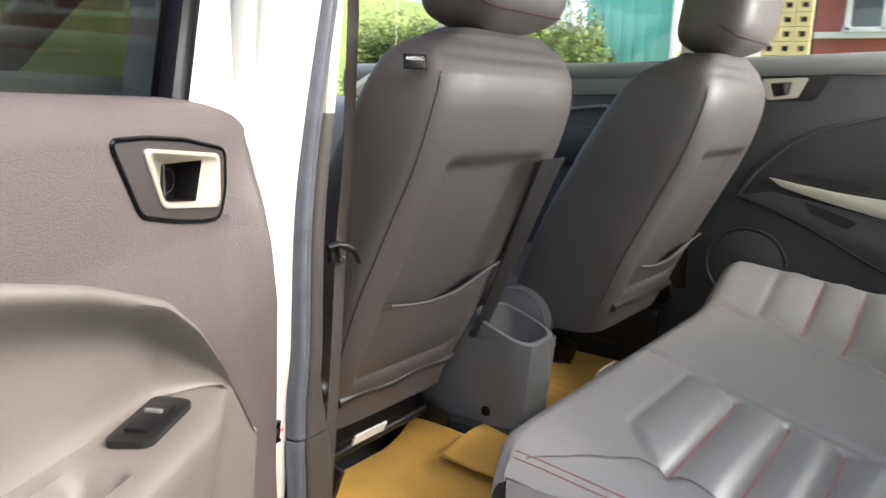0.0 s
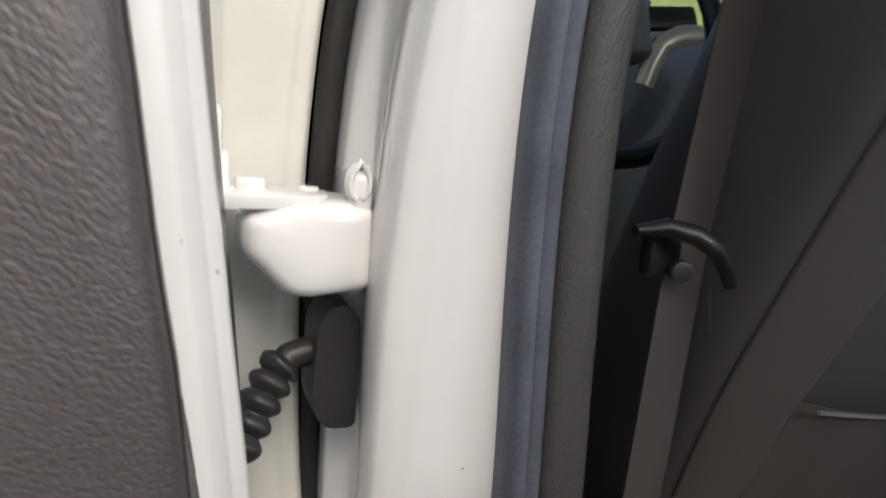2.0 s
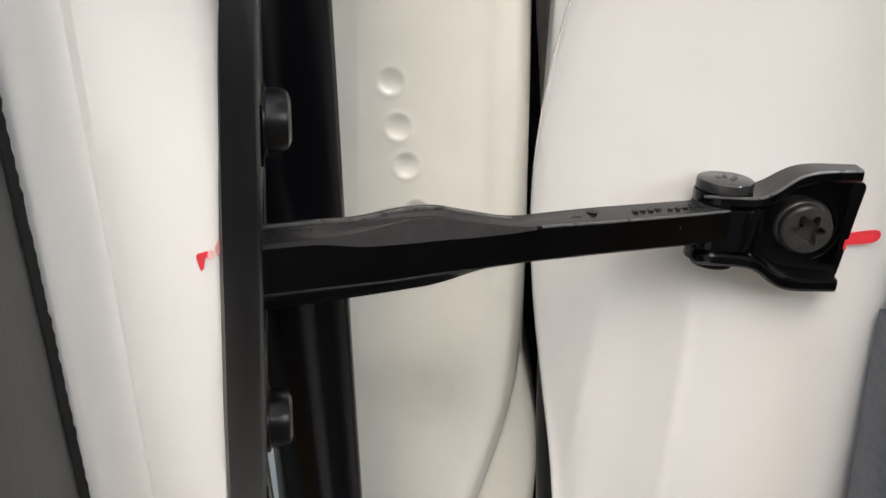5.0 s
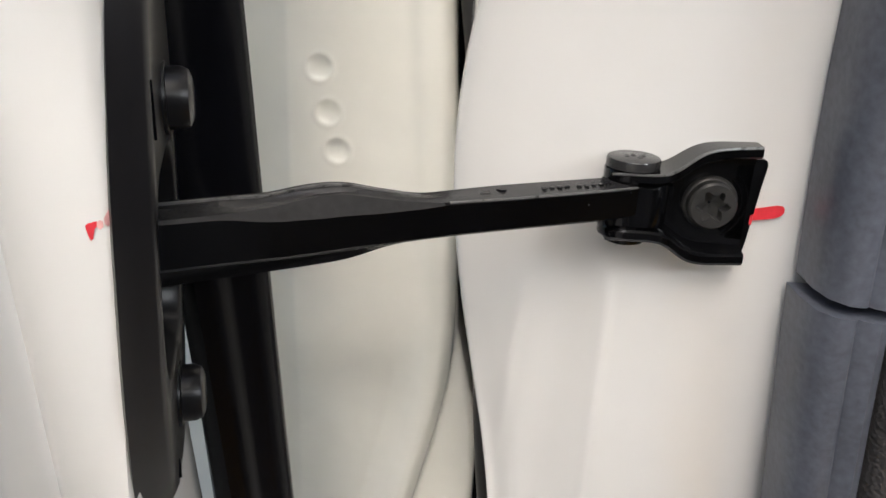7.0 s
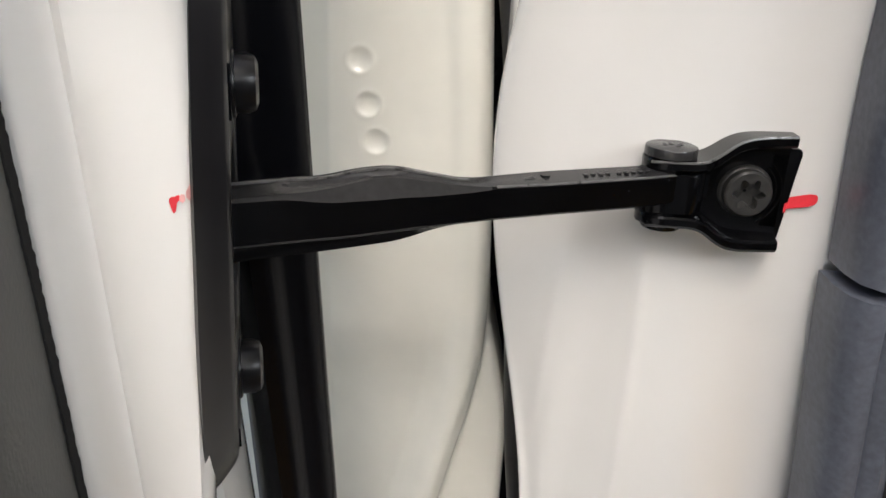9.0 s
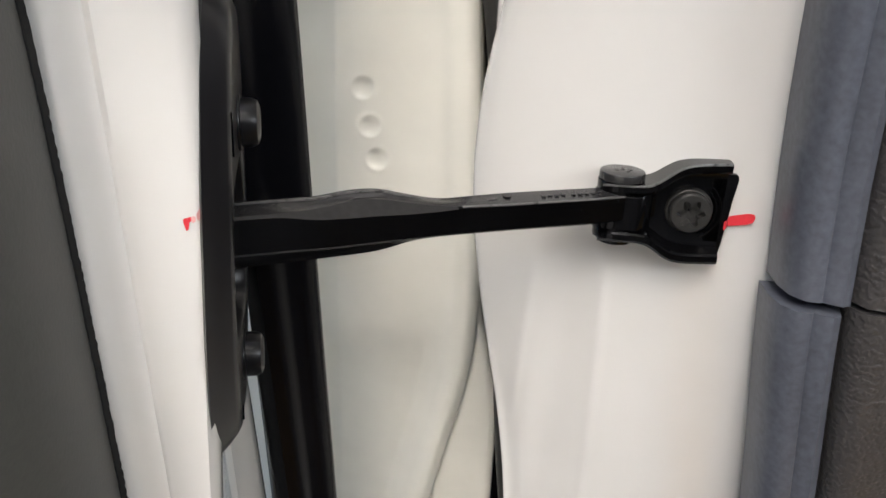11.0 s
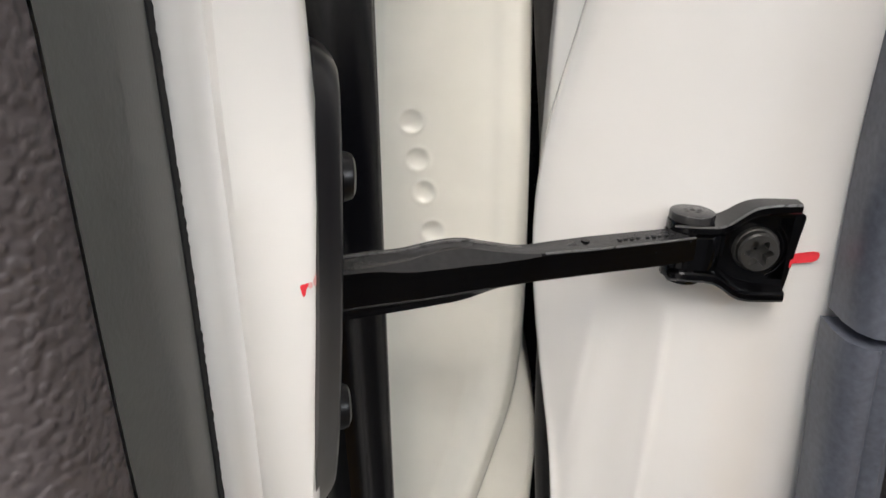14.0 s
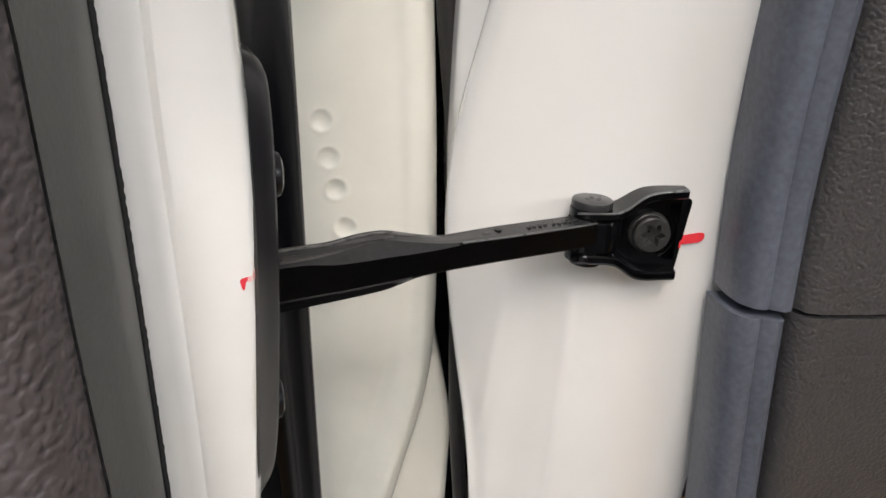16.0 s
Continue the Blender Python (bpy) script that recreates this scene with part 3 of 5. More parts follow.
clevis_part("pivot_head", disc((-0.0235, -0.0045, 0.7308), UP, 0.0074, 0.0027, 0.0007), STEEL_SHEEN, strap, angle=30)
clevis_part("pivot_foot", disc((-0.0235, -0.0045, 0.7112), -UP, 0.0058, 0.002, 0.0006), STEEL, strap, angle=30)
clevis_part("pivot_sleeve", disc((-0.0235, -0.0045, 0.7125), UP, 0.0060, 0.0165), STEEL, strap, angle=30)
for dx, dy in ((-0.002, 0.0), (0.0, 0.0012), (0.0015, -0.001), (0.0026, 0.0008)):
    clevis_part("stamped_mark", box((0.0011, 0.0016, 0.0002), pose(-0.0235 + dx, -0.0045 + dy, 0.7336)), BOLT, strap)

# socket-head bolt: a ring with a six-lobed recess
def lobes(r1, r2, n=72):
    return [((r1 + r2) / 2 + (r1 - r2) / 2 * math.cos(6 * 2 * math.pi * i / n), 2 * math.pi * i / n) for i in range(n)]
bm = bmesh.new()
n = 72
circ = lambda r, y: [(r * math.cos(2 * math.pi * i / n), y, 0.7205 + r * math.sin(2 * math.pi * i / n)) for i in range(n)]
star = lambda y: [(r * math.cos(a), y, 0.7205 + r * math.sin(a)) for r, a in lobes(0.0048, 0.0031)]
grid([circ(0.0078, 0.000), circ(0.0078, -0.0018), circ(0.0074, -0.0024), circ(0.0069, -0.0027), circ(0.0068, -0.0052), circ(0.0062, -0.0058), star(-0.0058), star(-0.0018), circ(0.0004, -0.0014)], True, bm=bm)
clevis_part("socket_bolt", bm, BOLT, strap, "dark six-lobe socket bolt", angle=35)
# painted marks
mk = bmesh.new()
rows = [[(x, 0.0030 - 0.0012 * math.cos(math.pi * j / 4 - math.pi / 2), 0.7155 + 0.18 * (x - 0.012) + (j - 2) * 0.00075 * w) for j in range(5)] for x, w in ((0.0112, 0.9), (0.0120, 1.1), (0.0136, 1.2), (0.017, 1.3), (0.020, 1.3), (0.0216, 1.0), (0.0222, 0.4))]
grid(rows, bm=mk)
for v in mk.verts:
    v.co.y = 0.0011 if v.co.x < 0.0125 else 0.0049
red = solo("inspection_mark", mk, RED, "red paint pen stroke across bolt plate and pillar", "paint mark")


# ---- open rear door ----
door = thing("rear_door", tuple(D(0.15, 0.02, 0.40)), "white rear car door standing wide open with brown-black trim", "car door")
# edge line of the shell (u at the ridge), from sill to roof
RIDGE = [(0.36, 0.150), (0.60, 0.1625), (0.69, 0.1670), (0.75, 0.1702), (0.80, 0.1738), (0.88, 0.181), (0.95, 0.189), (1.05, 0.201), (1.15, 0.211), (1.25, 0.221), (1.35, 0.226), (1.6, 0.24)]
# section of the shell end: (u from the ridge, n), from under the trim round the ridge to the outer skin
END = [(0.030, 0.058), (0.010, 0.060), (0.003, 0.0602), (0.0012, 0.0598), (0.0, 0.0590), (-0.0056, 0.0571), (-0.0064, 0.0558), (-0.0085, 0.0548), (-0.0130, 0.0533), (-0.0162, 0.0500), (-0.0176, 0.044), (-0.0180, 0.010), (-0.0185, -0.010), (-0.021, -0.030), (-0.024, -0.048), (-0.026, -0.058), (-0.028, -0.066), (-0.018, -0.075), (0.05, -0.086), (0.20, -0.098)]
# the same section further down, where the end is flat and lies deeper
END_LOW = [(0.030, 0.0440), (0.0105, 0.0436), (0.0085, 0.0443), (0.0070, 0.0441), (0.0048, 0.0424), (0.0026, 0.0398), (0.0010, 0.0390), (-0.0004, 0.0406), (-0.0128, 0.0421), (-0.0150, 0.0402), (-0.0170, 0.035)] + END[11:]
END_K = [(0.36, 1.35), (0.60, 1.2), (0.68, 1.0), (0.76, 1.05), (0.82, 1.10), (0.89, 1.12), (0.95, 1.08), (0.99, 1.05), (1.05, 1.02), (1.1, 0.97), (1.3, 0.97)]
K_LOW = [(0.36, 0.3), (0.60, 0.55), (0.66, 0.58), (0.68, 0.78), (0.70, 0.97), (0.745, 1.15), (0.775, 1.28), (0.80, 1.25), (0.85, 1.12)]
def low_share(z):
    return smooth_interp(z, [(0.36, 1.0), (0.80, 1.0), (0.89, 0.0), (1.6, 0.0)], 0.02)
def end_k(z):
    w = low_share(z)
    return smooth_interp(z, END_K, 0.03) * (1 - w) + smooth_interp(z, K_LOW, 0.02) * w
def end_section(z):
    w = low_share(z)
    dn = smooth_interp(z, [(0.66, 0.0), (0.70, 0.0005), (0.72, 0.0), (0.75, -0.0015), (0.78, -0.0035), (0.80, -0.004)], 0.01)
    corner = smooth_interp(z, [(0.72, 0.0), (0.745, -0.0012), (0.76, -0.003), (0.775, -0.006), (0.79, -0.008)], 0.006)
    low = [(a, b + (dn + (corner * (0.7, 1.0, 1.0)[i - 8] if i > 7 else 0.0) if i < 11 else 0.0)) for i, (a, b) in enumerate(END_LOW)]
    return [(a * (1 - w) + c * w, b * (1 - w) + d * w) for (a, b), (c, d) in zip(END, low)]


# where the trim meets the white end, as an offset from the ridge
JOIN = [(0.40, 0.0108), (0.69, 0.0108), (0.795, 0.0100), (0.85, 0.0088), (0.93, 0.0090), (1.0, 0.0132), (1.05, 0.0140), (1.1, 0.0155), (1.2, 0.0155)]


def join_u(z):
    return smooth_interp(z, RIDGE, 0.03) + smooth_interp(z, JOIN, 0.02)


def end_u(z, n):
    """Where the hinge end of the shell lies at a height and a depth."""
    a = interp(-n, [(-q, p) for p, q in end_section(z)[8:17]])
    return smooth_interp(z, RIDGE, 0.03) + a * end_k(z)


rows = []
for i in range(110):
    z = 0.36 + (1.26 - 0.36) * i / 109
    r = smooth_interp(z, RIDGE, 0.03)
    k = end_k(z)
    rows.append([D(r + (a * k if a < 0 else a), b, z) for a, b in end_section(z)])
part("front_end", grid(rows), PAINT, door, "white painted hinge end of the door", angle=50)
# outer skin and inner panel behind the trim
skin = [[D(u, -0.098 - 0.012 * math.sin((z - 0.36) * 3.3), z) for u in (0.36, 0.55, 0.75, 0.95, 1.1)] for z in (0.36, 0.5, 0.65, 0.8, 0.95, 1.1, 1.24)]
part("outer_skin", shell(skin, tuple(DN * 0.003)), PAINT, door)
inner = [[D(u, 0.038, z) for u in (0.19, 0.4, 0.7, 0.95, 1.08)] for z in (0.37, 0.6, 0.8, 1.0, 1.225)]
part("inner_panel", shell(inner, tuple(DN * -0.002)), PAINT_IN, door)
part("sill_bottom", box((0.9, 0.14, 0.02), axes(D(0.63, -0.02, 0.37), DU, DN, UP), 0.004), PAINT, door)
# window frame: a broad white post with a black glass run beside it
UR = lambda z: 0.325 - 0.26 * (z - 1.236)
post = []
for z in (1.20, 1.24, 1.30, 1.36, 1.45, 1.6):
    e = smooth_interp(z, RIDGE, 0.03)
    post.append([D(u, nn, z) for u, nn in ((e - 0.022, -0.03), (e - 0.020, 0.02), (e - 0.004, 0.052), (e + 0.002, 0.058), (e + 0.010, 0.060), (UR(z), 0.060), (UR(z), 0.045), (UR(z), -0.02))])
part("window_post", grid(post, True, True), PAINT, door, "white painted window frame post", angle=45)
run = [[D(UR(z) + a, nn, z) for a, nn in ((-0.002, 0.040), (0.0, 0.063), (0.006, 0.066), (0.014, 0.060), (0.018, 0.060), (0.024, 0.065), (0.032, 0.063), (0.037, 0.054), (0.037, 0.040))] for z in (1.21, 1.26, 1.32, 1.4, 1.5, 1.6)]
part("glass_run", grid(run, True, True), RUBBER, door, "black rubber glass run")
part("top_frame", box((0.95, 0.05, 0.05), axes(D(0.68, 0.01, 1.61), DU, DN, UP), 0.008), PAINT, door)
part("rear_frame", box((0.07, 0.05, 0.42), axes(D(1.06, 0.01, 1.42), DU, DN, UP), 0.008), BLACK, door)
glass = part("window_glass", box((0.80, 0.004, 0.42), axes(D(0.715, 0.048, 1.41), DU, DN, UP)), GLASS_DARK, door, "dark tinted glass")
glass.visible_shadow = False

# seal along the hinge end
BAND = [(0.36, 0.112), (0.60, 0.1245), (0.69, 0.1300), (0.77, 0.1335), (0.82, 0.137), (0.89, 0.1405), (0.96, 0.1445), (1.06, 0.156), (1.2, 0.165)]
rows = []
for i in range(70):
    z = 0.36 + 0.86 * i / 69
    tip = smooth_interp(z, BAND, 0.03) - 0.0105
    nl = smooth_interp(z, [(0.36, -0.014), (0.78, -0.014), (0.805, 0.005), (0.83, 0.034), (0.87, 0.043), (1.3, 0.040)], 0.008)
    ul = end_u(z, nl) - 0.0006
    bare = max(0.0, min(1.0, (0.735 - z) / 0.02))
    ul = ul * (1 - bare) + (0.1385 + 0.08 * (z - 0.68)) * bare
    r = [D(ul, nl, z)]
    for k, bump_ in ((0.10, 0.003), (0.22, 0.0045), (0.34, 0.003), (0.46, 0.0025), (0.60, 0.0045), (0.75, 0.005), (0.88, 0.003), (1.0, 0.0)):
        q = nl + (-0.031 - nl) * k
        r.append(D(ul + (tip - ul) * k ** 1.15 - bump_ * 0.6, q, z))
    r += [D(tip + 0.002, -0.040, z), D(tip + 0.010, -0.047, z), D(tip + 0.024, -0.050, z), D(ul + 0.004, nl - 0.006, z)]
    rows.append(r)
part("edge_seal", grid(rows, True, True), RUBBER, door, "thick black rubber edge seal", angle=60)

rows = [[D(0.1530 + 0.06 * (z - 0.68), 0.004, z), D(0.1500 + 0.08 * (z - 0.68), -0.004, z), D(0.1475 + 0.08 * (z - 0.68), -0.010, z), D(0.1460 + 0.08 * (z - 0.68), -0.016, z), D(0.147 + 0.08 * (z - 0.68), -0.025, z)] for z in [0.40 + 0.02 * i for i in range(17)]]
part("end_flange", shell(rows, tuple(DU * 0.002)), PAINT, door, "white painted flange")

# gasket plate of the check strap with two bolts
RIM_N = [(0.66, 0.0455), (0.70, 0.0452), (0.715, 0.0446), (0.745, 0.0410), (0.775, 0.0325), (0.79, 0.028)]
FACE_N = [(0.66, 0.0375), (0.70, 0.0377), (0.73, 0.0363), (0.76, 0.0321), (0.775, 0.0297), (0.79, 0.027)]


def gasket_u(n, z):
    """Height of the gasket's face over the door end."""
    return 0.1480 - 0.034 * (z - 0.715) - 0.107 * (interp(z, FACE_N) - n)


def gasket_ring(grow, deep, front, rear):
    """A pill outline: grow widens it, deep sinks it towards the door."""
    r = []
    for i in range(72):
        a = 2 * math.pi * i / 72
        c, q = math.cos(a), math.sin(a)
        z = 0.7275 + (0.0555 + grow) * math.copysign(abs(q) ** 0.72, q)
        hi, lo = smooth_interp(z, front, 0.006), rear - grow * 0.7
        n = (hi + lo) / 2 + (hi - lo) / 2 * math.copysign(abs(c) ** 0.62, c)
        r.append(D(gasket_u(n, z) + deep, n, z))
    return r


def slot_ring(deep, shrink):
    r = []
    for i in range(72):
        a = 2 * math.pi * i / 72
        c, q = math.cos(a), math.sin(a)
        n = 0.0130 + 0.0205 * shrink * math.copysign(abs(c) ** 0.5, c)
        z = 0.7225 + 0.0225 * shrink * math.copysign(abs(q) ** 0.6, q) + 0.10 * (0.013 - n) * (1 if q > 0 else -0.4)
        r.append(D(gasket_u(n, z) + deep, n, z))
    return r


rows = [gasket_ring(0.0054, 0.0100, [(z, n - 0.012) for z, n in RIM_N], -0.0140), gasket_ring(0.0057, 0.0060, RIM_N, -0.0140), gasket_ring(0.0042, 0.0030, [(z, n * 0.35 + interp(z, FACE_N) * 0.65) for z, n in RIM_N], -0.0140), gasket_ring(0.0018, 0.0008, FACE_N, -0.0135), gasket_ring(0.0, 0.0, [(z, n - 0.0012) for z, n in FACE_N], -0.0130), slot_ring(0.0, 1.0), slot_ring(0.0008, 0.97), slot_ring(0.0062, 0.95)]
plate = part("check_gasket", grid(rows, True), GASKET, door, "black moulded check gasket plate", angle=50)
# black floor puts the slot's shade into its colour
part("strap_slot", grid([slot_ring(0.0056, 0.97), slot_ring(0.0060, 0.02)], True), RUBBER, plate, "dark slot round the strap")
for zz, nn in ((0.7540, 0.0040), (0.6885, 0.0095)):
    o = D(gasket_u(nn, zz) + 0.0003, nn, zz)
    ax = (-DU + DN * 0.10).normalized()
    part("gasket_bolt", disc(o, ax, 0.0064, 0.0058, 0.0022), GASKET, plate, "black bolt head", angle=35)
    part("bolt_collar", disc(o, ax, 0.0074, 0.0010, 0.0005), GASKET, plate)
part("mould_mark", box((0.0008, 0.0007, 0.0105), axes(D(gasket_u(0.0275, 0.7565), 0.0275, 0.7565), DU, DN, UP)), RUBBER, plate)
part("mould_mark", box((0.0008, 0.0007, 0.004), axes(D(gasket_u(0.0200, 0.676), 0.0200, 0.676), DU, DN, UP) @ pose(0, 0, 0, 25, 0, 0)), RUBBER, plate)


def end_n(z, u):
    """Depth of the white end at a height and a distance along the door."""
    r, k = smooth_interp(z, RIDGE, 0.03), end_k(z)
    return interp(-u, [(-(r + (a * k if a < 0 else a)), b) for a, b in end_section(z)[1:11]])


mk = bmesh.new()
for dab in ([(0.1578, 0.7403, 0.7408), (0.1575, 0.7390, 0.7411), (0.1572, 0.7382, 0.7412), (0.1568, 0.7386, 0.7412), (0.1565, 0.7401, 0.7414), (0.1560, 0.7407, 0.7414)],):
    grid([[D(u, end_n(lo + (hi - lo) * q / 4, u) + 0.0003, lo + (hi - lo) * q / 4) for q in range(5)] for u, lo, hi in dab], bm=mk)
faint = bmesh.new()
for dab in ([(0.1561, 0.7404, 0.7412), (0.1556, 0.7400, 0.7416), (0.1551, 0.7404, 0.7413)], [(0.1549, 0.7408, 0.7418), (0.1545, 0.7402, 0.7424), (0.1541, 0.7404, 0.7429)]):
    grid([[D(u, end_n(lo + (hi - lo) * q / 4, u) + 0.0003, lo + (hi - lo) * q / 4) for q in range(5)] for u, lo, hi in dab], bm=faint)
part("faint_mark", faint, RED_FAINT, door, "rubbed pink paint trace")
part("ink_mark", mk, RED, door, "red paint pen dabs")

# trim panel: grained face, smooth return towards the shell
FACE = [(0.36, 0.165), (0.60, 0.180), (0.75, 0.1925), (0.82, 0.1965), (0.90, 0.2095), (0.945, 0.217), (0.99, 0.2230), (1.03, 0.2295), (1.07, 0.2335), (1.10, 0.2355), (1.14, 0.2365), (1.17, 0.2375), (1.185, 0.2392), (1.20, 0.2455), (1.2078, 0.2505)]
TOP_U = [(1.2, 0.0), (1.2078, 0.0050), (1.2153, 0.0125), (1.2222, 0.0215), (1.2283, 0.0395), (1.2333, 0.0595), (1.237, 0.08), (1.24, 0.10)]
SURROUND = rounded([(0.492, 1.204), (0.440, 1.2045), (0.380, 1.2000), (0.302, 1.1865), (0.302, 1.1450), (0.314, 1.1140), (0.345, 1.1150), (0.395, 1.1220), (0.452, 1.1340)], 0.011, 5)


def in_surround(u, z):
    """Whether a point of the trim lies under the handle."""
    u, z = 0.372 + (u - 0.372) / 0.92, 1.159 + (z - 1.159) / 0.90
    inside = False
    for (a, b), (c, d) in zip(SURROUND, SURROUND[1:] + SURROUND[:1]):
        if (b > z) != (d > z) and u < a + (z - b) / (d - b) * (c - a):
            inside = not inside
    return inside


def trim_edge(z):
    return smooth_interp(z, FACE, 0.012)
def trim_n(u, z):
    k = max(0.0, 1 - max(0.0, u - trim_edge(z)) / 0.07)
    bulge = smooth_interp(z, [(0.80, 0.0), (0.92, 0.012), (1.0, 0.019), (1.05, 0.024), (1.10, 0.026), (1.147, 0.011), (1.18, 0.0)], 0.02)
    return interp(z, [(0.4, 0.100), (1.0, 0.100), (1.06, 0.093), (1.10, 0.0885), (1.2, 0.088), (1.3, 0.088)]) + bulge * k * k * (3 - 2 * k)
# line where the grey scoop of the armrest begins: (z, u)
SCOOP = [(0.40, 0.31), (0.60, 0.31), (0.76, 0.290), (0.835, 0.262), (0.85, 0.272), (0.957, 0.343), (1.008, 0.386), (1.048, 0.4375), (1.086, 0.544), (1.107, 0.629), (1.116, 0.80), (1.118, 1.07)]
zs = [0.38 + 0.02 * i for i in range(36)] + [1.09 + 0.004 * i for i in range(8)] + [1.122 + 0.006 * i for i in range(14)]
rows = []
for z in zs:
    e = trim_edge(z)
    far = interp(z, SCOOP) if z < 1.118 else 1.08
    r = []
    for j in range(124):
        kk = min((0, 0.004, 0.010, 0.02)[j], far - e) if j < 4 else 0.02 + max(0.0, far - e - 0.02) * ((j - 3) / 120) ** 1.4
        u = e + min(kk, far - e)
        roll = 0.010 * max(0, 1 - kk / 0.010) ** 2 + (0.044 if in_surround(u, z) else 0.0)
        r.append(D(u, trim_n(u, z) - roll, z))
    rows.append(r)
for q in range(1, 9):                                          # the top rolls over towards the glass
    a = q / 8 * math.pi / 2
    rows.append([D(p.dot(DU) + interp(1.2 + 0.04 * math.sin(a), TOP_U) * (1 - j / 123), trim_n(0, 1.2) - 0.034 * (1 - math.cos(a)) - (0.010 if j == 0 else 0.0), 1.200 + 0.040 * math.sin(a) + 0.012 * (p.dot(DU) - 0.3)) for j, p in enumerate(rows[len(zs) - 1])])
panel = part("trim_panel", grid(rows), TRIM, door, "brown-black grained door trim", angle=60)
rows = [[D(trim_edge(z) - 0.0005 + j, nn, z) for j, nn in ((0.0, trim_n(0, z) - 0.0098), (-0.004, trim_n(0, z) - 0.018), (-0.010 + 0.003 * low_share(z), 0.076), (join_u(z) + 0.001 - trim_edge(z), 0.066 - 0.0165 * low_share(z)), (join_u(z) + 0.0004 - trim_edge(z), 0.0605 - 0.0165 * low_share(z)))] for z in zs if z < 1.2]
part("trim_return", grid(rows), TRIM_SMOOTH, panel, "smooth dark side of the trim")
fr = random.Random(8)
bead = [D(join_u(z) + 0.0006 + fr.uniform(-0.0001, 0.0001), 0.0625 - 0.0172 * low_share(z) + fr.uniform(-0.0002, 0.0002), z) for z in [0.4 + 0.0013 * i for i in range(580)]]
part("felt_edge", tube(bead, lambda k: 0.0017 + 0.0001 * math.sin(k * 1900), seg=6), FELT, panel, "rough black felt edge")
part("belt_seal", box((0.78, 0.012, 0.012), axes(D(0.73, 0.054, 1.236), DU, DN, UP) @ pose(0, 0, 0, 0, -1.2, 0), 0.003), RUBBER, door)

# grey scoop, shelf with the window switch, and the bulging armrest below
inv = [(u, z) for z, u in SCOOP if z > 0.84]
SHELF = [(0.262, 0.838), (0.300, 0.892), (0.335, 0.934), (0.36, 0.936), (1.07, 0.936)]
rows = []
for i in range(54):
    u = 0.266 + 0.804 * (i / 53) ** 1.4
    t = interp(u, inv) + 0.003
    deep = 0.046 * min(1, max(0, (u - 0.325) / 0.06))
    sh = min(interp(u, SHELF) + 0.001, t - 0.004)
    r = [D(u - 0.004, 0.094, t + 0.003), D(u - 0.003, 0.102, t + 0.002)]
    for f in (0.0, 0.03, 0.07, 0.12, 0.18, 0.25, 0.34, 0.45, 0.6, 0.75, 0.88, 0.95, 1.0):
        w = min(1, f / 0.34)
        n_ = 0.1045 + 0.003 * math.sin(min(1, f / 0.1) * math.pi) - deep * (w * w * (3 - 2 * w)) + 0.006 * max(0, f - 0.9) / 0.1 * min(1, deep / 0.04)
        r.append(D(u, n_, t - f * (t - sh)))
    rows.append(r)
arm = part("armrest", grid(rows), TRIM_GREY, door, "grey moulded scoop above the armrest", angle=60)
FRONT = [(0.262, 0.104), (0.335, 0.108), (0.36, 0.119), (0.424, 0.147), (0.565, 0.163), (1.07, 0.168)]
rows = []
for i in range(60):
    u = 0.264 + 0.806 * (i / 59) ** 1.3
    f, zs_ = smooth_interp(u, FRONT, 0.01), smooth_interp(u, SHELF, 0.008)
    b_ = max(0.066, 0.103 - max(0, u - 0.328) * 1.0)
    b_ = min(b_, f - 0.002)
    cup = 0.03 * max(0, min(1, (u - 0.545) / 0.02))
    r = [D(u, b_ - 0.006, zs_ + 0.004), D(u, b_, zs_)]
    lo_, hi_ = b_ + (f - b_) * 0.18, b_ + (f - b_) * 0.74
    for q in range(7):
        r.append(D(u, lo_ + (hi_ - lo_) * q / 6, zs_ - cup * (1 if 0 < q < 6 else 0)))
    for g, dz in ((0.90, -0.001), (0.97, -0.004), (1.0, -0.010)):
        r.append(D(u, b_ + (f - b_) * g, zs_ + dz))
    for dz, dn in ((0.03, 0.0), (0.09, -0.010), (0.2, -0.028), (0.33, -0.045), (0.5, -0.055)):
        r.append(D(u + dz * 0.12, max(f + dn, 0.103), zs_ - dz))
    rows.append(r)
part("armrest_pad", grid(rows), TRIM_GREY, arm, "grey armrest pad", angle=50)
SWM = axes(D(0.454, 0.094, 0.9365), (DU * 0.986 + DN * 0.166).normalized(), (DN * 0.986 - DU * 0.166).normalized(), UP)
sw = rounded([(-0.055, -0.021), (-0.050, 0.021), (0.050, 0.021), (0.055, -0.014), (0.050, -0.021)], 0.012, 4)
sw_bezel = part("window_switch", prism(sw, SWM, 0.007, 0.002), BLACK, arm, "black window switch bezel")
rk = rounded([(-0.030, -0.013), (-0.030, 0.013), (0.034, 0.013), (0.034, -0.013)], 0.006, 3)
part("rocker", prism(rk, SWM @ pose(0, 0, 0.006), 0.005, 0.002), GASKET, sw_bezel, "glossy black rocker switch")
part("rocker_lip", box((0.004, 0.018, 0.005), SWM @ pose(-0.004, 0, 0.012), 0.0015), CONSOLE, sw_bezel)
part("rocker_icon", box((0.0016, 0.010, 0.0004), SWM @ pose(-0.0075, 0, 0.0113)), WHITE, sw_bezel)

# inner handle: dark surround let into the trim, dished champagne bezel, dark cup and pull lever
HM = axes(D(0, 0, 0), DU, UP, DN)
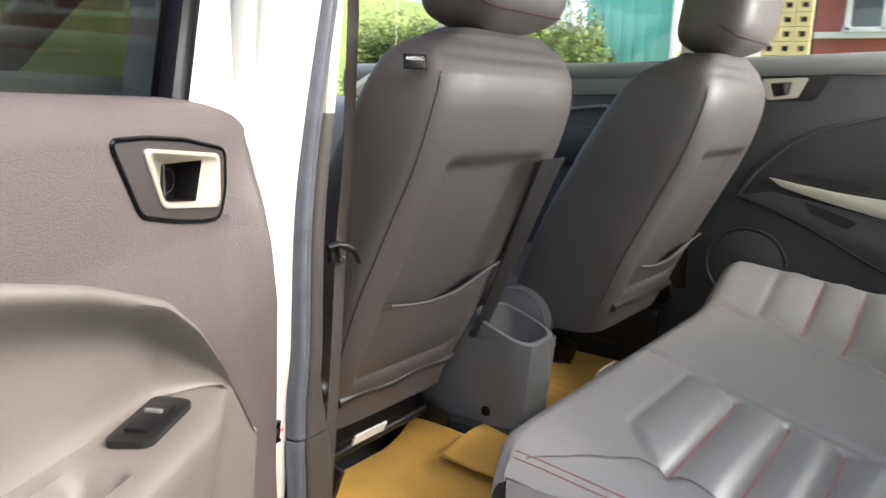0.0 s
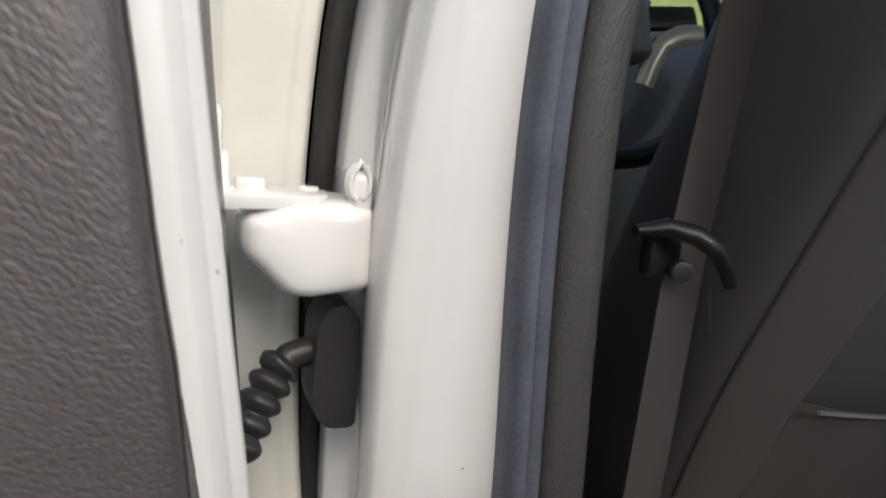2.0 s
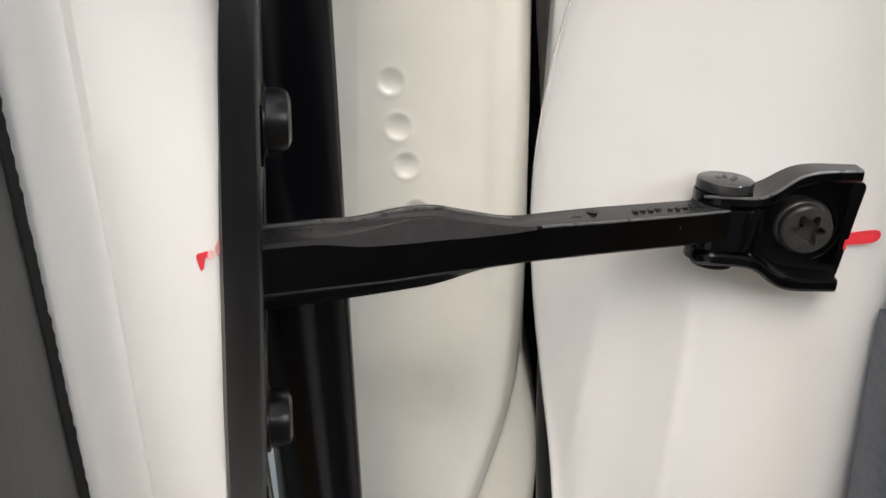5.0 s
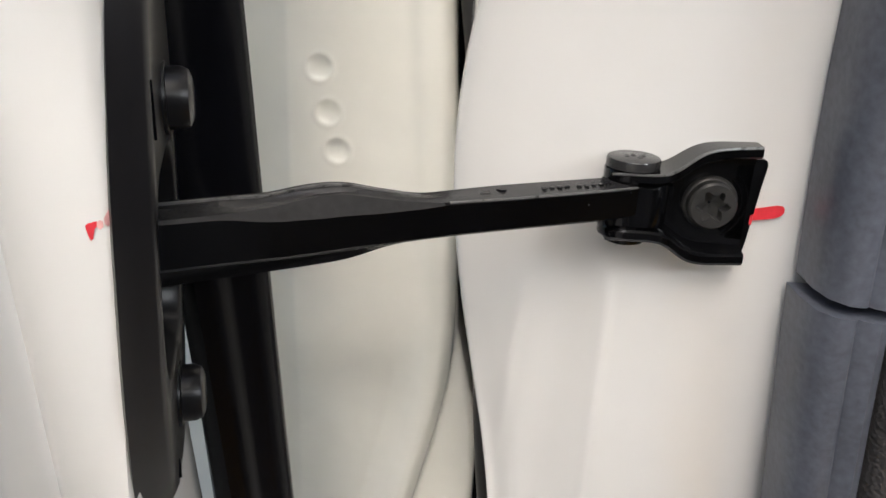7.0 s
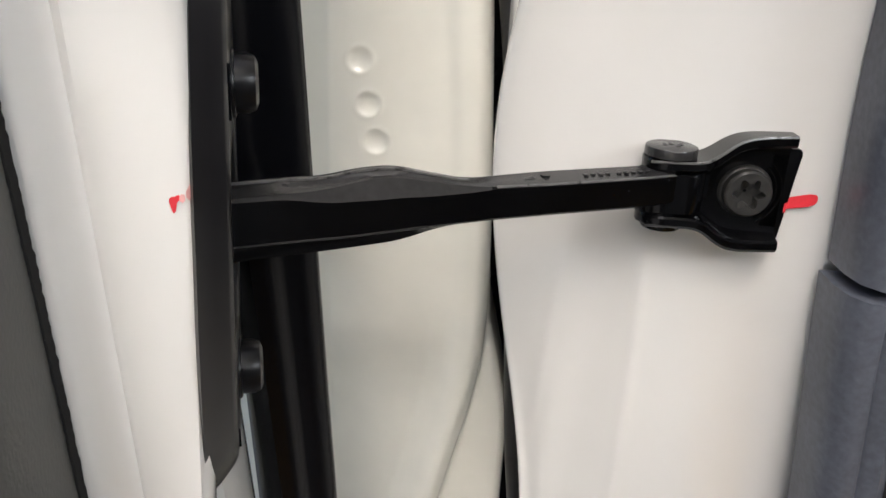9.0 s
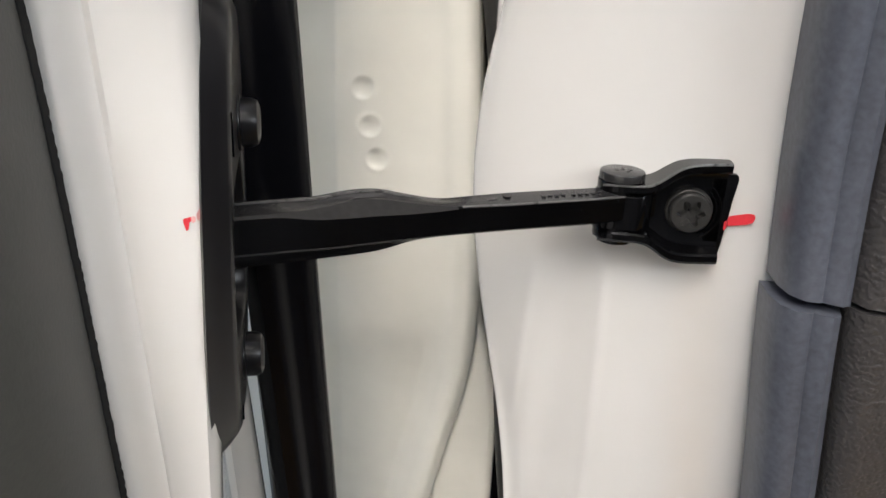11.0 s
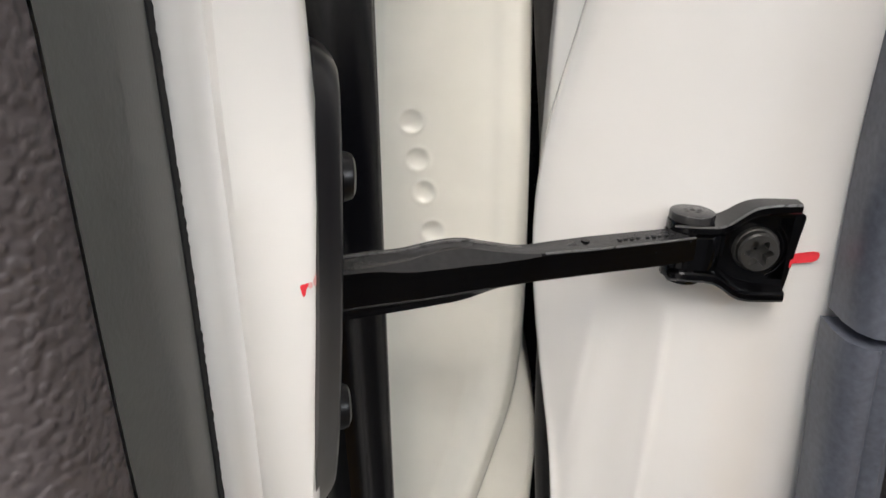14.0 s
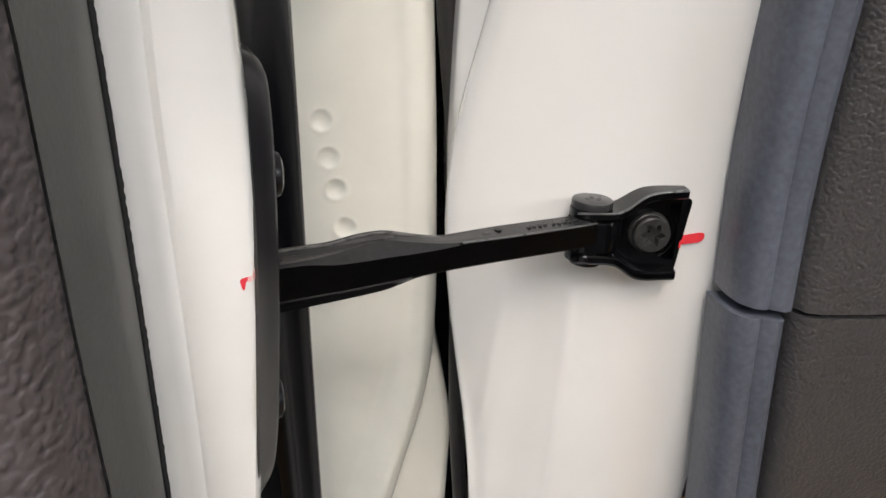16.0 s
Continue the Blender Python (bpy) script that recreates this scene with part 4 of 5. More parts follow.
o_b = rounded([(0.4487, 1.1960), (0.3150, 1.1830), (0.3155, 1.1260), (0.4202, 1.1375)], 0.011, 7)


def toward(p, c, poly):
    """Where the line from the middle c to p leaves a polygon."""
    best = 0.5
    d = (p[0] - c[0], p[1] - c[1])
    for (a, b), (e, f) in zip(poly, poly[1:] + poly[:1]):
        den = d[0] * (f - b) - d[1] * (e - a)
        if abs(den) > 1e-12:
            t = ((a - c[0]) * (f - b) - (b - c[1]) * (e - a)) / den
            s = ((a - c[0]) * d[1] - (b - c[1]) * d[0]) / den
            if t > 0 and -1e-6 <= s <= 1 + 1e-6:
                best = t
    return (c[0] + d[0] * best * 0.985, c[1] + d[1] * best * 0.985)


hs = part("handle_surround", frame_bm(SURROUND, [toward(p, (0.372, 1.159), o_b) for p in SURROUND], HM @ pose(0, 0, 0.078), 0.0117), SURROUND_TRIM, door, "dark handle surround let into the trim", angle=35)
part("surround_groove", tube([HM @ Vector((u, z, 0.0887)) for u, z in SURROUND + SURROUND[:1]], 0.0027, seg=6), RUBBER, hs)
m_b = rounded([(0.4420, 1.1920), (0.3195, 1.1795), (0.3200, 1.1300), (0.4175, 1.1415)], 0.010, 7)
i_b = rounded([(0.3690, 1.1735), (0.3360, 1.1770), (0.3420, 1.1345), (0.3720, 1.1360)], 0.002, 7)
dish = lambda u: interp(u, [(0.337, 0.082), (0.371, 0.055)])
rows = [[HM @ Vector((u, z, h)) for u, z in ol] for ol, h in ((o_b, 0.080), (o_b, 0.0915), ([(a * 0.7 + c * 0.3, b * 0.7 + d * 0.3) for (a, b), (c, d) in zip(o_b, m_b)], 0.0924), (m_b, 0.0922))]
rows.append([HM @ Vector((a * 0.5 + c * 0.5, b * 0.5 + d * 0.5, 0.0445 + dish(c) * 0.5)) for (a, b), (c, d) in zip(m_b, i_b)])
rows.append([HM @ Vector((u, z, dish(u))) for u, z in i_b])
part("handle_bezel", grid(rows, True), SILVER, hs, "dished champagne silver handle bezel", angle=35)
rows = [[HM @ Vector((u, z, dish(u) + 0.0003)) for u, z in i_b], [HM @ Vector((0.352 + (u - 0.354) * 1.02, z, min(dish(u), 0.060) - 0.002)) for u, z in i_b], [HM @ Vector((0.350 + (u - 0.354) * 1.05, z, 0.050)) for u, z in i_b], [HM @ Vector((0.350, 1.156, 0.050)) for _ in i_b]]
part("handle_cup", grid(rows, True), GASKET, hs, "dark recess of the handle")
part("pull_lever", box((0.003, 0.038, 0.004), HM @ pose(0.3660, 1.1560, 0.0560), 0.0012), TRIM_DARK, hs, "dark pull lever")
part("lock_ring", tube([HM @ Vector((0.350 + 0.0125 * math.cos(i * math.pi / 24), 1.155 + 0.0125 * math.sin(i * math.pi / 24), 0.0505)) for i in range(49)], 0.00035, seg=6), CONSOLE, hs)

# upper hinge
leaf = rounded([(-0.0600, 0.969), (-0.0600, 1.016), (-0.080, 1.019), (-0.108, 1.0160), (-0.1305, 1.009), (-0.1310, 0.991), (-0.1075, 0.9670), (-0.096, 0.9645)], 0.006, 5)
swell = ((1.0, 0.030), (1.0, 0.008), (0.985, 0.0035), (0.95, 0.0), (0.88, -0.0028), (0.76, -0.0046), (0.5, -0.0056), (0.2, -0.0060), (0.0005, -0.0061))
hinge = part("door_hinge", grid([[(-0.090 + (x + 0.090) * k, y, 0.994 + (z - 0.994) * k) for x, z in leaf] for k, y in swell], True), PAINT, car, "white painted steel door hinge", angle=60)
part("ear_stalk", box((0.0125, 0.016, 0.030), pose(-0.0685, 0.0065, 1.0185, 0, 3, 0), 0.0045, 3), PAINT, hinge)
part("pressed_notch", box((0.021, 0.004, 0.0035), pose(-0.0715, -0.0010, 0.9885, 0, -6, 0), 0.0012), PAINT, hinge)
part("pillar_foot", box((0.010, 0.05, 0.07), pose(-0.0635, 0.045, 0.995), 0.004), PAINT, hinge)
dl = rounded([(-0.148, 0.0), (-0.150, 0.05), (-0.095, 0.052), (-0.082, 0.03), (-0.084, 0.008), (-0.10, 0.0)], 0.008, 4)
part("door_leaf", prism([(x, y) for x, y in dl], pose(0, 0.0, 1.0135), 0.007, 0.002), PAINT, hinge)
part("pin", disc((-0.092, 0.028, 1.018), UP, 0.006, 0.004, 0.001), PAINT, hinge)
part("stud", disc((-0.139, 0.030, 1.019), UP, 0.010, 0.003, 0.001), PAINT, hinge)
part("leaf_back", box((0.012, 0.05, 0.05), pose(-0.146, 0.03, 1.04), 0.004), PAINT, hinge)
part("ear", tube([(-0.0700 + 0.0055 * math.cos(a), 0.002, 1.0285 + 0.0090 * math.sin(a)) for a in [2 * math.pi * i / 24 for i in range(25)]], 0.0026, 0.005, 10, (1, 0, 0)), PAINT, hinge, "rounded ear round the pin")
part("ear_disc", disc((-0.0700, 0.004, 1.0285), (0, -1, 0), 0.0060, 0.004, 0.001), PAINT, hinge, angle=35)
part("pin_bolt", disc((-0.124, 0.024, 1.020), UP, 0.0085, 0.007, 0.002), PAINT, hinge, "painted bolt head", angle=35)
part("tall_stud", disc((-0.141, 0.020, 1.019), UP, 0.006, 0.022, 0.002), PAINT, hinge, angle=35)

# wiring bellows with its grommet
loom = thing("wiring_bellows", (-0.066, 0.03, 0.91), "black rubber wiring bellows between door and pillar", "cable boot")
gro = rounded([(-0.0615, 0.8815), (-0.0615, 0.948), (-0.070, 0.957), (-0.080, 0.954), (-0.086, 0.944), (-0.088, 0.900), (-0.085, 0.888), (-0.078, 0.8815)], 0.005, 4)
part("grommet", prism(gro, axes((0, 0.050, 0), (1, 0, 0), (0, 0, 1), (0, -1, 0)), 0.036, 0.005, 3), BOOT, loom, "black rubber grommet")
path = [(-0.082, 0.030, 0.924), (-0.090, 0.030, 0.9245), (-0.099, 0.029, 0.922), (-0.106, 0.026, 0.916), (-0.112, 0.022, 0.907), (-0.118, 0.018, 0.897), (-0.124, 0.014, 0.886), (-0.130, 0.009, 0.875), (-0.138, 0.003, 0.864), (-0.150, -0.004, 0.85)]
def along(pts, k):
    x = k * (len(pts) - 1)
    i = min(int(x), len(pts) - 2)
    return Vector(pts[i]).lerp(Vector(pts[i + 1]), x - i)
fine = [along(path, i / 119) for i in range(120)]
def rib(k):
    if 0.26 < k < 0.80:
        return 0.0082 + 0.0048 * abs(math.sin((k - 0.26) / 0.54 * math.pi * 5)) ** 0.9
    return 0.0084
part("hose", tube(fine, rib, seg=20), BOOT, loom, "ribbed rubber hose", angle=60)


# ---- inside of the car ----
def cabin(name, bm, material, label=""):
    return part(name, bm, material, car, label)


cabin("floor", box((1.5, 2.8, 0.05), pose(0.75, -0.2, 0.395)), TRIM_DARK, "dark carpeted floor")
cabin("roof", box((1.22, 2.0, 0.04), pose(0.75, -0.40, 1.66), 0.015), HEADLINER, "pale headliner roof")
cabin("tunnel", box((0.22, 2.2, 0.10), pose(0.75, 0.0, 0.455), 0.03), TRIM_DARK)
cabin("left_sill", box((0.08, 2.6, 0.14), pose(0.02, -0.4, 0.42), 0.02), TRIM_DARK)
cabin("rear_panel", box((1.5, 0.05, 0.80), pose(0.75, -1.7, 0.80)), TRIM_DARK)
cabin("rear_pillar", box((0.16, 0.5, 1.2), pose(0.02, -1.32, 1.05), 0.04), PAINT)
cabin("left_cowl", box((0.05, 1.0, 0.82), pose(-0.03, 0.68, 0.83), 0.02), TRIM_DARK)
cabin("firewall", box((1.5, 0.06, 0.85), pose(0.75, 1.2, 0.8)), TRIM_DARK)
ap = tube([(0.05, 1.05, 1.22), (0.09, 0.75, 1.42), (0.13, 0.42, 1.62)], 0.035, 0.05, 10)
cabin("left_screen_pillar", ap, BEIGE, "beige windscreen pillar")
ap = tube([(1.46, 1.10, 1.25), (1.42, 0.72, 1.43), (1.36, 0.36, 1.64)], 0.035, 0.055, 10)
cabin("right_screen_pillar", ap, BEIGE, "beige windscreen pillar")
cabin("right_middle_pillar", box((0.05, 0.10, 1.0), pose(1.46, -0.14, 1.2, 0, 0, 0), 0.02), BEIGE, "beige pillar")
dash_prof = [(0.62, 0.72), (0.62, 1.00), (0.66, 1.10), (0.74, 1.18), (0.86, 1.215), (1.0, 1.225), (1.18, 1.235), (1.18, 0.72)]
dash = thing("dashboard", (0.75, 0.9, 0.72), "pale grey car dashboard with a black instrument hood", "dashboard")
part("dash_body", grid([[(x, y + 0.05 * abs(x - 0.75), z) for y, z in dash_prof] for x in [0.02 + 0.146 * i for i in range(11)]], True, True), DASH, dash)
part("instrument_hood", box((0.34, 0.16, 0.10), pose(0.43, 0.80, 1.20), 0.035, 3), BLACK, dash, "black instrument hood")
for i in range(6):
    part("vent_slat", box((0.012, 0.004, 0.05), pose(0.66 + 0.012 * i, 0.66 + 0.006 * i, 1.17, 0, 20, 0)), WHITE if i % 2 else BLACK, dash)
wheel = thing("steering_wheel", (0.42, 0.60, 1.12), "black steering wheel with a red inner rim accent", "steering wheel")
wm = pose(0.42, 0.60, 1.185, 68, 0, 0)
ring = [wm @ Vector((0.202 * math.cos(a), 0.202 * math.sin(a), 0)) for a in [2 * math.pi * i / 40 for i in range(41)]]
part("rim", tube(ring, 0.016, seg=10), BLACK, wheel)
ring = [wm @ Vector((0.187 * math.cos(a), 0.187 * math.sin(a), 0.010)) for a in [math.pi * (1.66 + 0.24 * i / 20) for i in range(21)]]
part("rim_accent", tube(ring, 0.008, seg=8), RED_TRIM, wheel, "red accent")
part("spoke_trim", tube([(0.493, 0.58, 1.098), (0.502, 0.58, 1.128), (0.517, 0.58, 1.158), (0.545, 0.58, 1.172), (0.580, 0.58, 1.175)], 0.010, 0.016, 10), SILVER, wheel, "pale silver spoke trim")
part("hub", box((0.15, 0.12, 0.05), wm, 0.02, 3), CONSOLE, wheel)
for a in (0.1, math.pi - 0.1, -math.pi / 2):
    part("spoke", box((0.10, 0.035, 0.02), wm @ pose(0.115 * math.cos(a), 0.115 * math.sin(a), 0, 0, 0, math.degrees(a)), 0.008), BLACK, wheel)

# right rear door, shut: its trim seen across the cabin
rd = thing("right_door", (1.44, -0.45, 0.5), "closed right car door with black trim and a silver strip", "car door")
part("panel", box((0.04, 1.15, 0.92), pose(1.455, -0.52, 0.88), 0.01), TRIM_DARK, rd)
part("front_panel", box((0.04, 1.13, 0.92), pose(1.45, 0.612, 0.87), 0.01), TRIM_DARK, rd)
part("sill_roll", tube([(1.43, 1.1, 1.325), (1.435, 0.1, 1.335), (1.435, -0.6, 1.368), (1.435, -1.1, 1.385)], 0.028, 0.02, 10), DASH, rd, "grey sill trim")
RM = axes((1.434, 0, 0), Vector((0, 1, 0)), UP, Vector((-1, 0, 0)))
part("handle_surround", prism(rounded([(-0.50, 1.345), (-0.36, 1.34), (-0.34, 1.30), (-0.37, 1.268), (-0.46, 1.27)], 0.015, 4), RM, 0.006, 0.002), BLACK, rd)
part("handle_bezel", frame_bm(rounded([(-0.326, 1.322), (-0.440, 1.328), (-0.418, 1.276), (-0.343, 1.267)], 0.008, 5), rounded([(-0.346, 1.311), (-0.402, 1.316), (-0.396, 1.282), (-0.358, 1.276)], 0.005, 5), RM @ pose(0, 0, 0.006), 0.007), SILVER, rd, "silver handle bezel")
part("handle_lever", prism(rounded([(-0.380, 1.312), (-0.401, 1.314), (-0.395, 1.284), (-0.386, 1.282)], 0.003, 3), RM @ pose(0, 0, 0.006), 0.004, 0.001), PIPING, rd, "grey handle lever")
arch = [(-0.295, 1.010), (-0.335, 1.078), (-0.415, 1.158), (-0.504, 1.205), (-0.624, 1.238), (-0.95, 1.255), (-0.95, 0.99), (-0.62, 1.00), (-0.42, 1.02), (-0.33, 0.998)]
part("upper_insert", prism(rounded(arch, 0.012, 3), RM, 0.014, 0.004), LEATHER_DARK, rd)
part("arch_bead", tube([RM @ Vector((a, b, 0.012)) for a, b in arch[:6]], 0.006, 0.005, 8), TRIM_DARK, rd)
part("silver_strip", prism([(-0.374, 1.066), (-0.45, 1.054), (-0.54, 1.042), (-0.652, 1.033), (-0.80, 1.026), (-0.80, 0.965), (-0.658, 0.986), (-0.542, 1.010), (-0.45, 1.032), (-0.407, 1.044)], RM @ pose(0, 0, 0.016), 0.014, 0.003), SILVER, rd, "champagne silver armrest strip")
part("armrest", prism(rounded([(-0.301, 1.008), (-0.38, 1.030), (-0.95, 0.94), (-0.95, 0.78), (-0.70, 0.84), (-0.61, 0.882), (-0.482, 0.945)], 0.012, 3), RM, 0.024, 0.006), TRIM_DARK, rd)
part("armrest_bead", tube([RM @ Vector((a, b, 0.020)) for a, b in ((-0.301, 1.008), (-0.38, 0.985), (-0.482, 0.945), (-0.61, 0.882), (-0.70, 0.84))], 0.005, seg=8), BLACK, rd)
part("pull_cup", prism(rounded([(-0.470, 1.012), (-0.599, 0.972), (-0.580, 0.950), (-0.486, 0.982)], 0.008, 3), RM @ pose(0, 0, 0.024), 0.003), BLACK, rd)
part("switch", prism(rounded([(-0.432, 1.080), (-0.50, 1.078), (-0.62, 1.064), (-0.62, 1.046), (-0.50, 1.060), (-0.44, 1.068)], 0.004, 2), RM @ pose(0, 0, 0.014), 0.006), BLACK, rd)
spk = [(-0.335 + 0.100 * math.cos(a), 0.820 + 0.095 * math.sin(a)) for a in [2 * math.pi * i / 40 for i in range(40)]]
part("speaker_grille", prism(spk, RM, 0.010, 0.003), TRIM_DARK, rd, "round speaker grille")
ring = [RM @ Vector((-0.335 + 0.107 * math.cos(a), 0.820 + 0.102 * math.sin(a), 0.008)) for a in [2 * math.pi * i / 40 for i in range(41)]]
part("speaker_ring", tube(ring, 0.004, seg=8), TRIM_DARK, rd)
part("front_sill_band", prism(rounded([(-0.02, 1.272), (0.30, 1.262), (1.05, 1.26), (1.05, 1.33), (-0.02, 1.335)], 0.01, 3), RM, 0.014, 0.004), DASH, rd, "grey upper band of the front door")
part("front_bead", tube([(1.418, -0.02, 1.212), (1.414, 0.06, 1.229), (1.412, 0.12, 1.235), (1.414, 0.20, 1.226), (1.42, 0.5, 1.18)], 0.006, 0.005, 8), CONSOLE, rd, "raised bead")
part("front_shelf", prism(rounded([(0.0, 1.10), (0.10, 1.172), (0.22, 1.168), (0.9, 1.10), (0.9, 1.04), (0.2, 1.06)], 0.02, 3), RM, 0.05, 0.008), LEATHER_DARK, rd, "dark shelf of the front door")
part("window_frame", box((0.03, 2.3, 0.04), pose(1.42, -0.2, 1.62)), BLACK, rd)
g = part("window_pane", box((0.004, 2.2, 0.32), pose(1.46, -0.15, 1.49)), GLASS, rd, "clear glass")
g.visible_shadow = False


# ---- front seats: reclined backrest with pocket, straps and headrest ----
def make_seat(cx, dy, label, tagside, out, thick=1.0, strapped=True, low=0.60):
    """cx: the seat's middle; dy: how far it is slid from the left seat's place."""
    seat = thing("front_seat", (cx, 0.25 + dy, 0.45), label, "car seat", "front seats")
    bx = lambda x: cx + x
    YB = [(0.60, 0.115), (0.68, 0.085), (0.717, 0.060), (0.872, -0.005), (1.00, -0.068), (1.137, -0.135), (1.22, -0.160), (1.28, -0.170), (1.33, -0.155), (1.36, -0.115)]
    HW = [(0.60, 0.195), (0.66, 0.215), (0.75, 0.232), (0.90, 0.246), (1.05, 0.250), (1.15, 0.250), (1.22, 0.249), (1.27, 0.243), (1.305, 0.234), (1.33, 0.218), (1.348, 0.19), (1.358, 0.15), (1.362, 0.10)]
    TH = [(0.60, 0.10), (0.75, 0.160), (1.0, 0.170), (1.15, 0.165), (1.25, 0.145), (1.31, 0.115), (1.345, 0.07), (1.36, 0.03)]
    rows = []
    for i in range(110):
        z = low + (1.362 - low) * math.sin(math.pi / 2 * i / 109) ** 0.9
        yb, hw, th = smooth_interp(z, YB, 0.03), smooth_interp(z, HW, 0.012), smooth_interp(z, TH, 0.02) * thick
        r = []
        for k in range(120):
            a = 2 * math.pi * k / 120
            c, s_ = math.cos(a), math.sin(a)
            x = math.copysign(abs(c) ** 0.30, c) * hw
            q = math.copysign(abs(s_) ** 0.46, s_)
            if q <= 0:
                y = yb + th * 0.5 + q * th * 0.5
                pan = max(0.0, min(x + 0.175, 0.150 - x) / 0.16)
                y += 0.028 * min(1, pan * 9) * max(0, min(1, (1.15 - z) / 0.022)) * max(0, min(1, (z - low - 0.10) / 0.04))
            else:
                y = yb + th * 0.5 + q * th * (0.5 + 0.35 * min(1, abs(x) / hw) ** 4)
            r.append((bx(x), y + dy, z))
        rows.append(r)
    back = part("backrest", grid(rows, True, True), LEATHER, seat, "brown-black leather backrest", angle=60)
    yb_at = lambda z: smooth_interp(z, YB, 0.02) + dy
    # pocket: a sagging mouth with piping, below the recess
    def pocket_z(k):
        return 0.874 - 0.018 * math.sin(math.pi * min(1, k * 1.2)) + 0.055 * max(0, k - 0.55) ** 1.5 * 2.2
    rows = []
    for i in range(30):
        k = i / 29
        x = -0.165 + 0.365 * k
        t = pocket_z(k)
        rows.append([(bx(x), yb_at(z) - 0.003 + 0.014 * max(0.0, 1 - min(k, 1 - k) / 0.12, 1 - (z - low - 0.10) / 0.06), z) for z in [t - (t - low - 0.10) * j / 10 for j in range(11)]])
    part("pocket", shell(rows, (0, 0.004, 0)), LEATHER, back, "leather map pocket")
    part("pocket_piping", tube([(bx(-0.165 + 0.365 * i / 29), yb_at(pocket_z(i / 29)) - 0.006, pocket_z(i / 29)) for i in range(30)], 0.0020, seg=6), PIPING, back, "grey piping")
    # cover strap tied from the backrest down to the floor
    rows = []
    for i in range(24):
        z = 1.135 - 0.60 * i / 23
        x0 = interp(z, [(0.53, 0.285), (0.69, 0.238), (0.87, 0.192), (1.125, 0.130)])
        x1 = interp(z, [(0.53, 0.320), (0.69, 0.288), (0.87, 0.262), (1.125, 0.222)])
        rows.append([(bx(x0 + (x1 - x0) * j / 6), 0.406 - 0.49 * z + dy + 0.004 * abs(j / 3 - 1) ** 3, z) for j in range(7)])
    if strapped:
        part("cover_strap", shell(rows, (0, 0.005, 0)), LEATHER_DARK, back, "dark leather cover strap")
    # seams
    def on_corner(z, sgn):
        return (bx(sgn * smooth_interp(z, HW, 0.02) * 0.955), yb_at(z) + smooth_interp(z, TH, 0.02) * thick * 0.115, z)
    for sgn in (-1, 1):
        part("side_seam", tube([on_corner(0.78 + 0.50 * i / 30, sgn) for i in range(31)], 0.0016, seg=6), SEAM, back)
    part("top_seam", tube([on_corner(1.285, -1), (bx(-0.205), yb_at(1.27) + 0.045, 1.297), (bx(-0.214), yb_at(1.27) + 0.085, 1.285)], 0.0016, seg=6), SEAM, back)
    part("bottom_roll", tube([(bx(-0.19 + 0.38 * i / 12), yb_at(low + 0.065) + 0.004, low + 0.067 + 0.004 * math.sin(i)) for i in range(13)], 0.011, 0.010, 8), LEATHER_DARK, back)
    if tagside:
        TAG = pose(bx(-0.254), -0.118 + dy, 1.300, -22, 0, -42)
        tag = part("airbag_tag", box((0.036, 0.004, 0.024), TAG, 0.001), RUBBER, back, "black woven tag")
        txt = bpy.data.curves.new("lettering", "FONT")
        txt.body, txt.size, txt.align_x, txt.align_y = "AIRBAG", 0.0085, "CENTER", "CENTER"
        tmp = new("tmp", txt)
        me = bpy.data.meshes.new_from_object(tmp.evaluated_get(bpy.context.evaluated_depsgraph_get()))
        bpy.data.objects.remove(tmp)
        b = bmesh.new()
        b.from_mesh(me)
        bpy.data.meshes.remove(me)
        bmesh.ops.transform(b, matrix=TAG @ pose(0, -0.0026, 0.004, 90, 0, 0), verts=b.verts)
        part("lettering", b, WHITE, tag, "white AIRBAG lettering", flat=True)
    # headrest with two posts
    for x in (-0.075, 0.055):
        p0 = Vector((bx(x), yb_at(1.33) + 0.035, 1.34))
        part("headrest_post", tube([p0, p0 + Vector((0, -0.012, 0.06))], 0.007, seg=12), CHROME, seat, "chrome post")
        part("post_collar", disc(p0 + Vector((0, -0.001, 0.002)), (0, -0.2, 1), 0.016, 0.014, 0.004), BLACK, seat)
    rows = []
    for i in range(26):
        w = i / 25
        z = 1.362 + 0.22 * w
        f = (1 - abs(2 * w - 1) ** 5) ** 0.40
        r = []
        for k in range(44):
            a = 2 * math.pi * k / 44
            c, s_ = math.cos(a), math.sin(a)
            r.append((bx(-0.01 + math.copysign(abs(c) ** 0.36, c) * 0.147 * max(f, 0.45)), yb_at(1.33) + 0.045 - 0.16 * (z - 1.375) + math.copysign(abs(s_) ** 0.5, s_) * 0.084 * max(f, 0.45), z))
        rows.append(r)
    hr = part("headrest", grid(rows, True, True), LEATHER, seat, "padded leather headrest", angle=60)
    def on_rest(w, a):
        z, f = 1.362 + 0.22 * w, max((1 - abs(2 * w - 1) ** 5) ** 0.40, 0.45)
        c, s_ = math.cos(a), math.sin(a)
        return (bx(-0.01 + math.copysign(abs(c) ** 0.36, c) * 0.1485 * f), yb_at(1.33) + 0.045 - 0.16 * (z - 1.375) + math.copysign(abs(s_) ** 0.5, s_) * 0.0855 * f, z)
    part("headrest_stitch", tube([on_rest(0.14 + 0.12 * (abs(i - 12) / 12) ** 3, math.pi * (1.02 + 0.96 * i / 24)) for i in range(25)], 0.0016, seg=6), STITCH, hr, "dark red stitching")
    # cushion, rails and knob
    cu = []
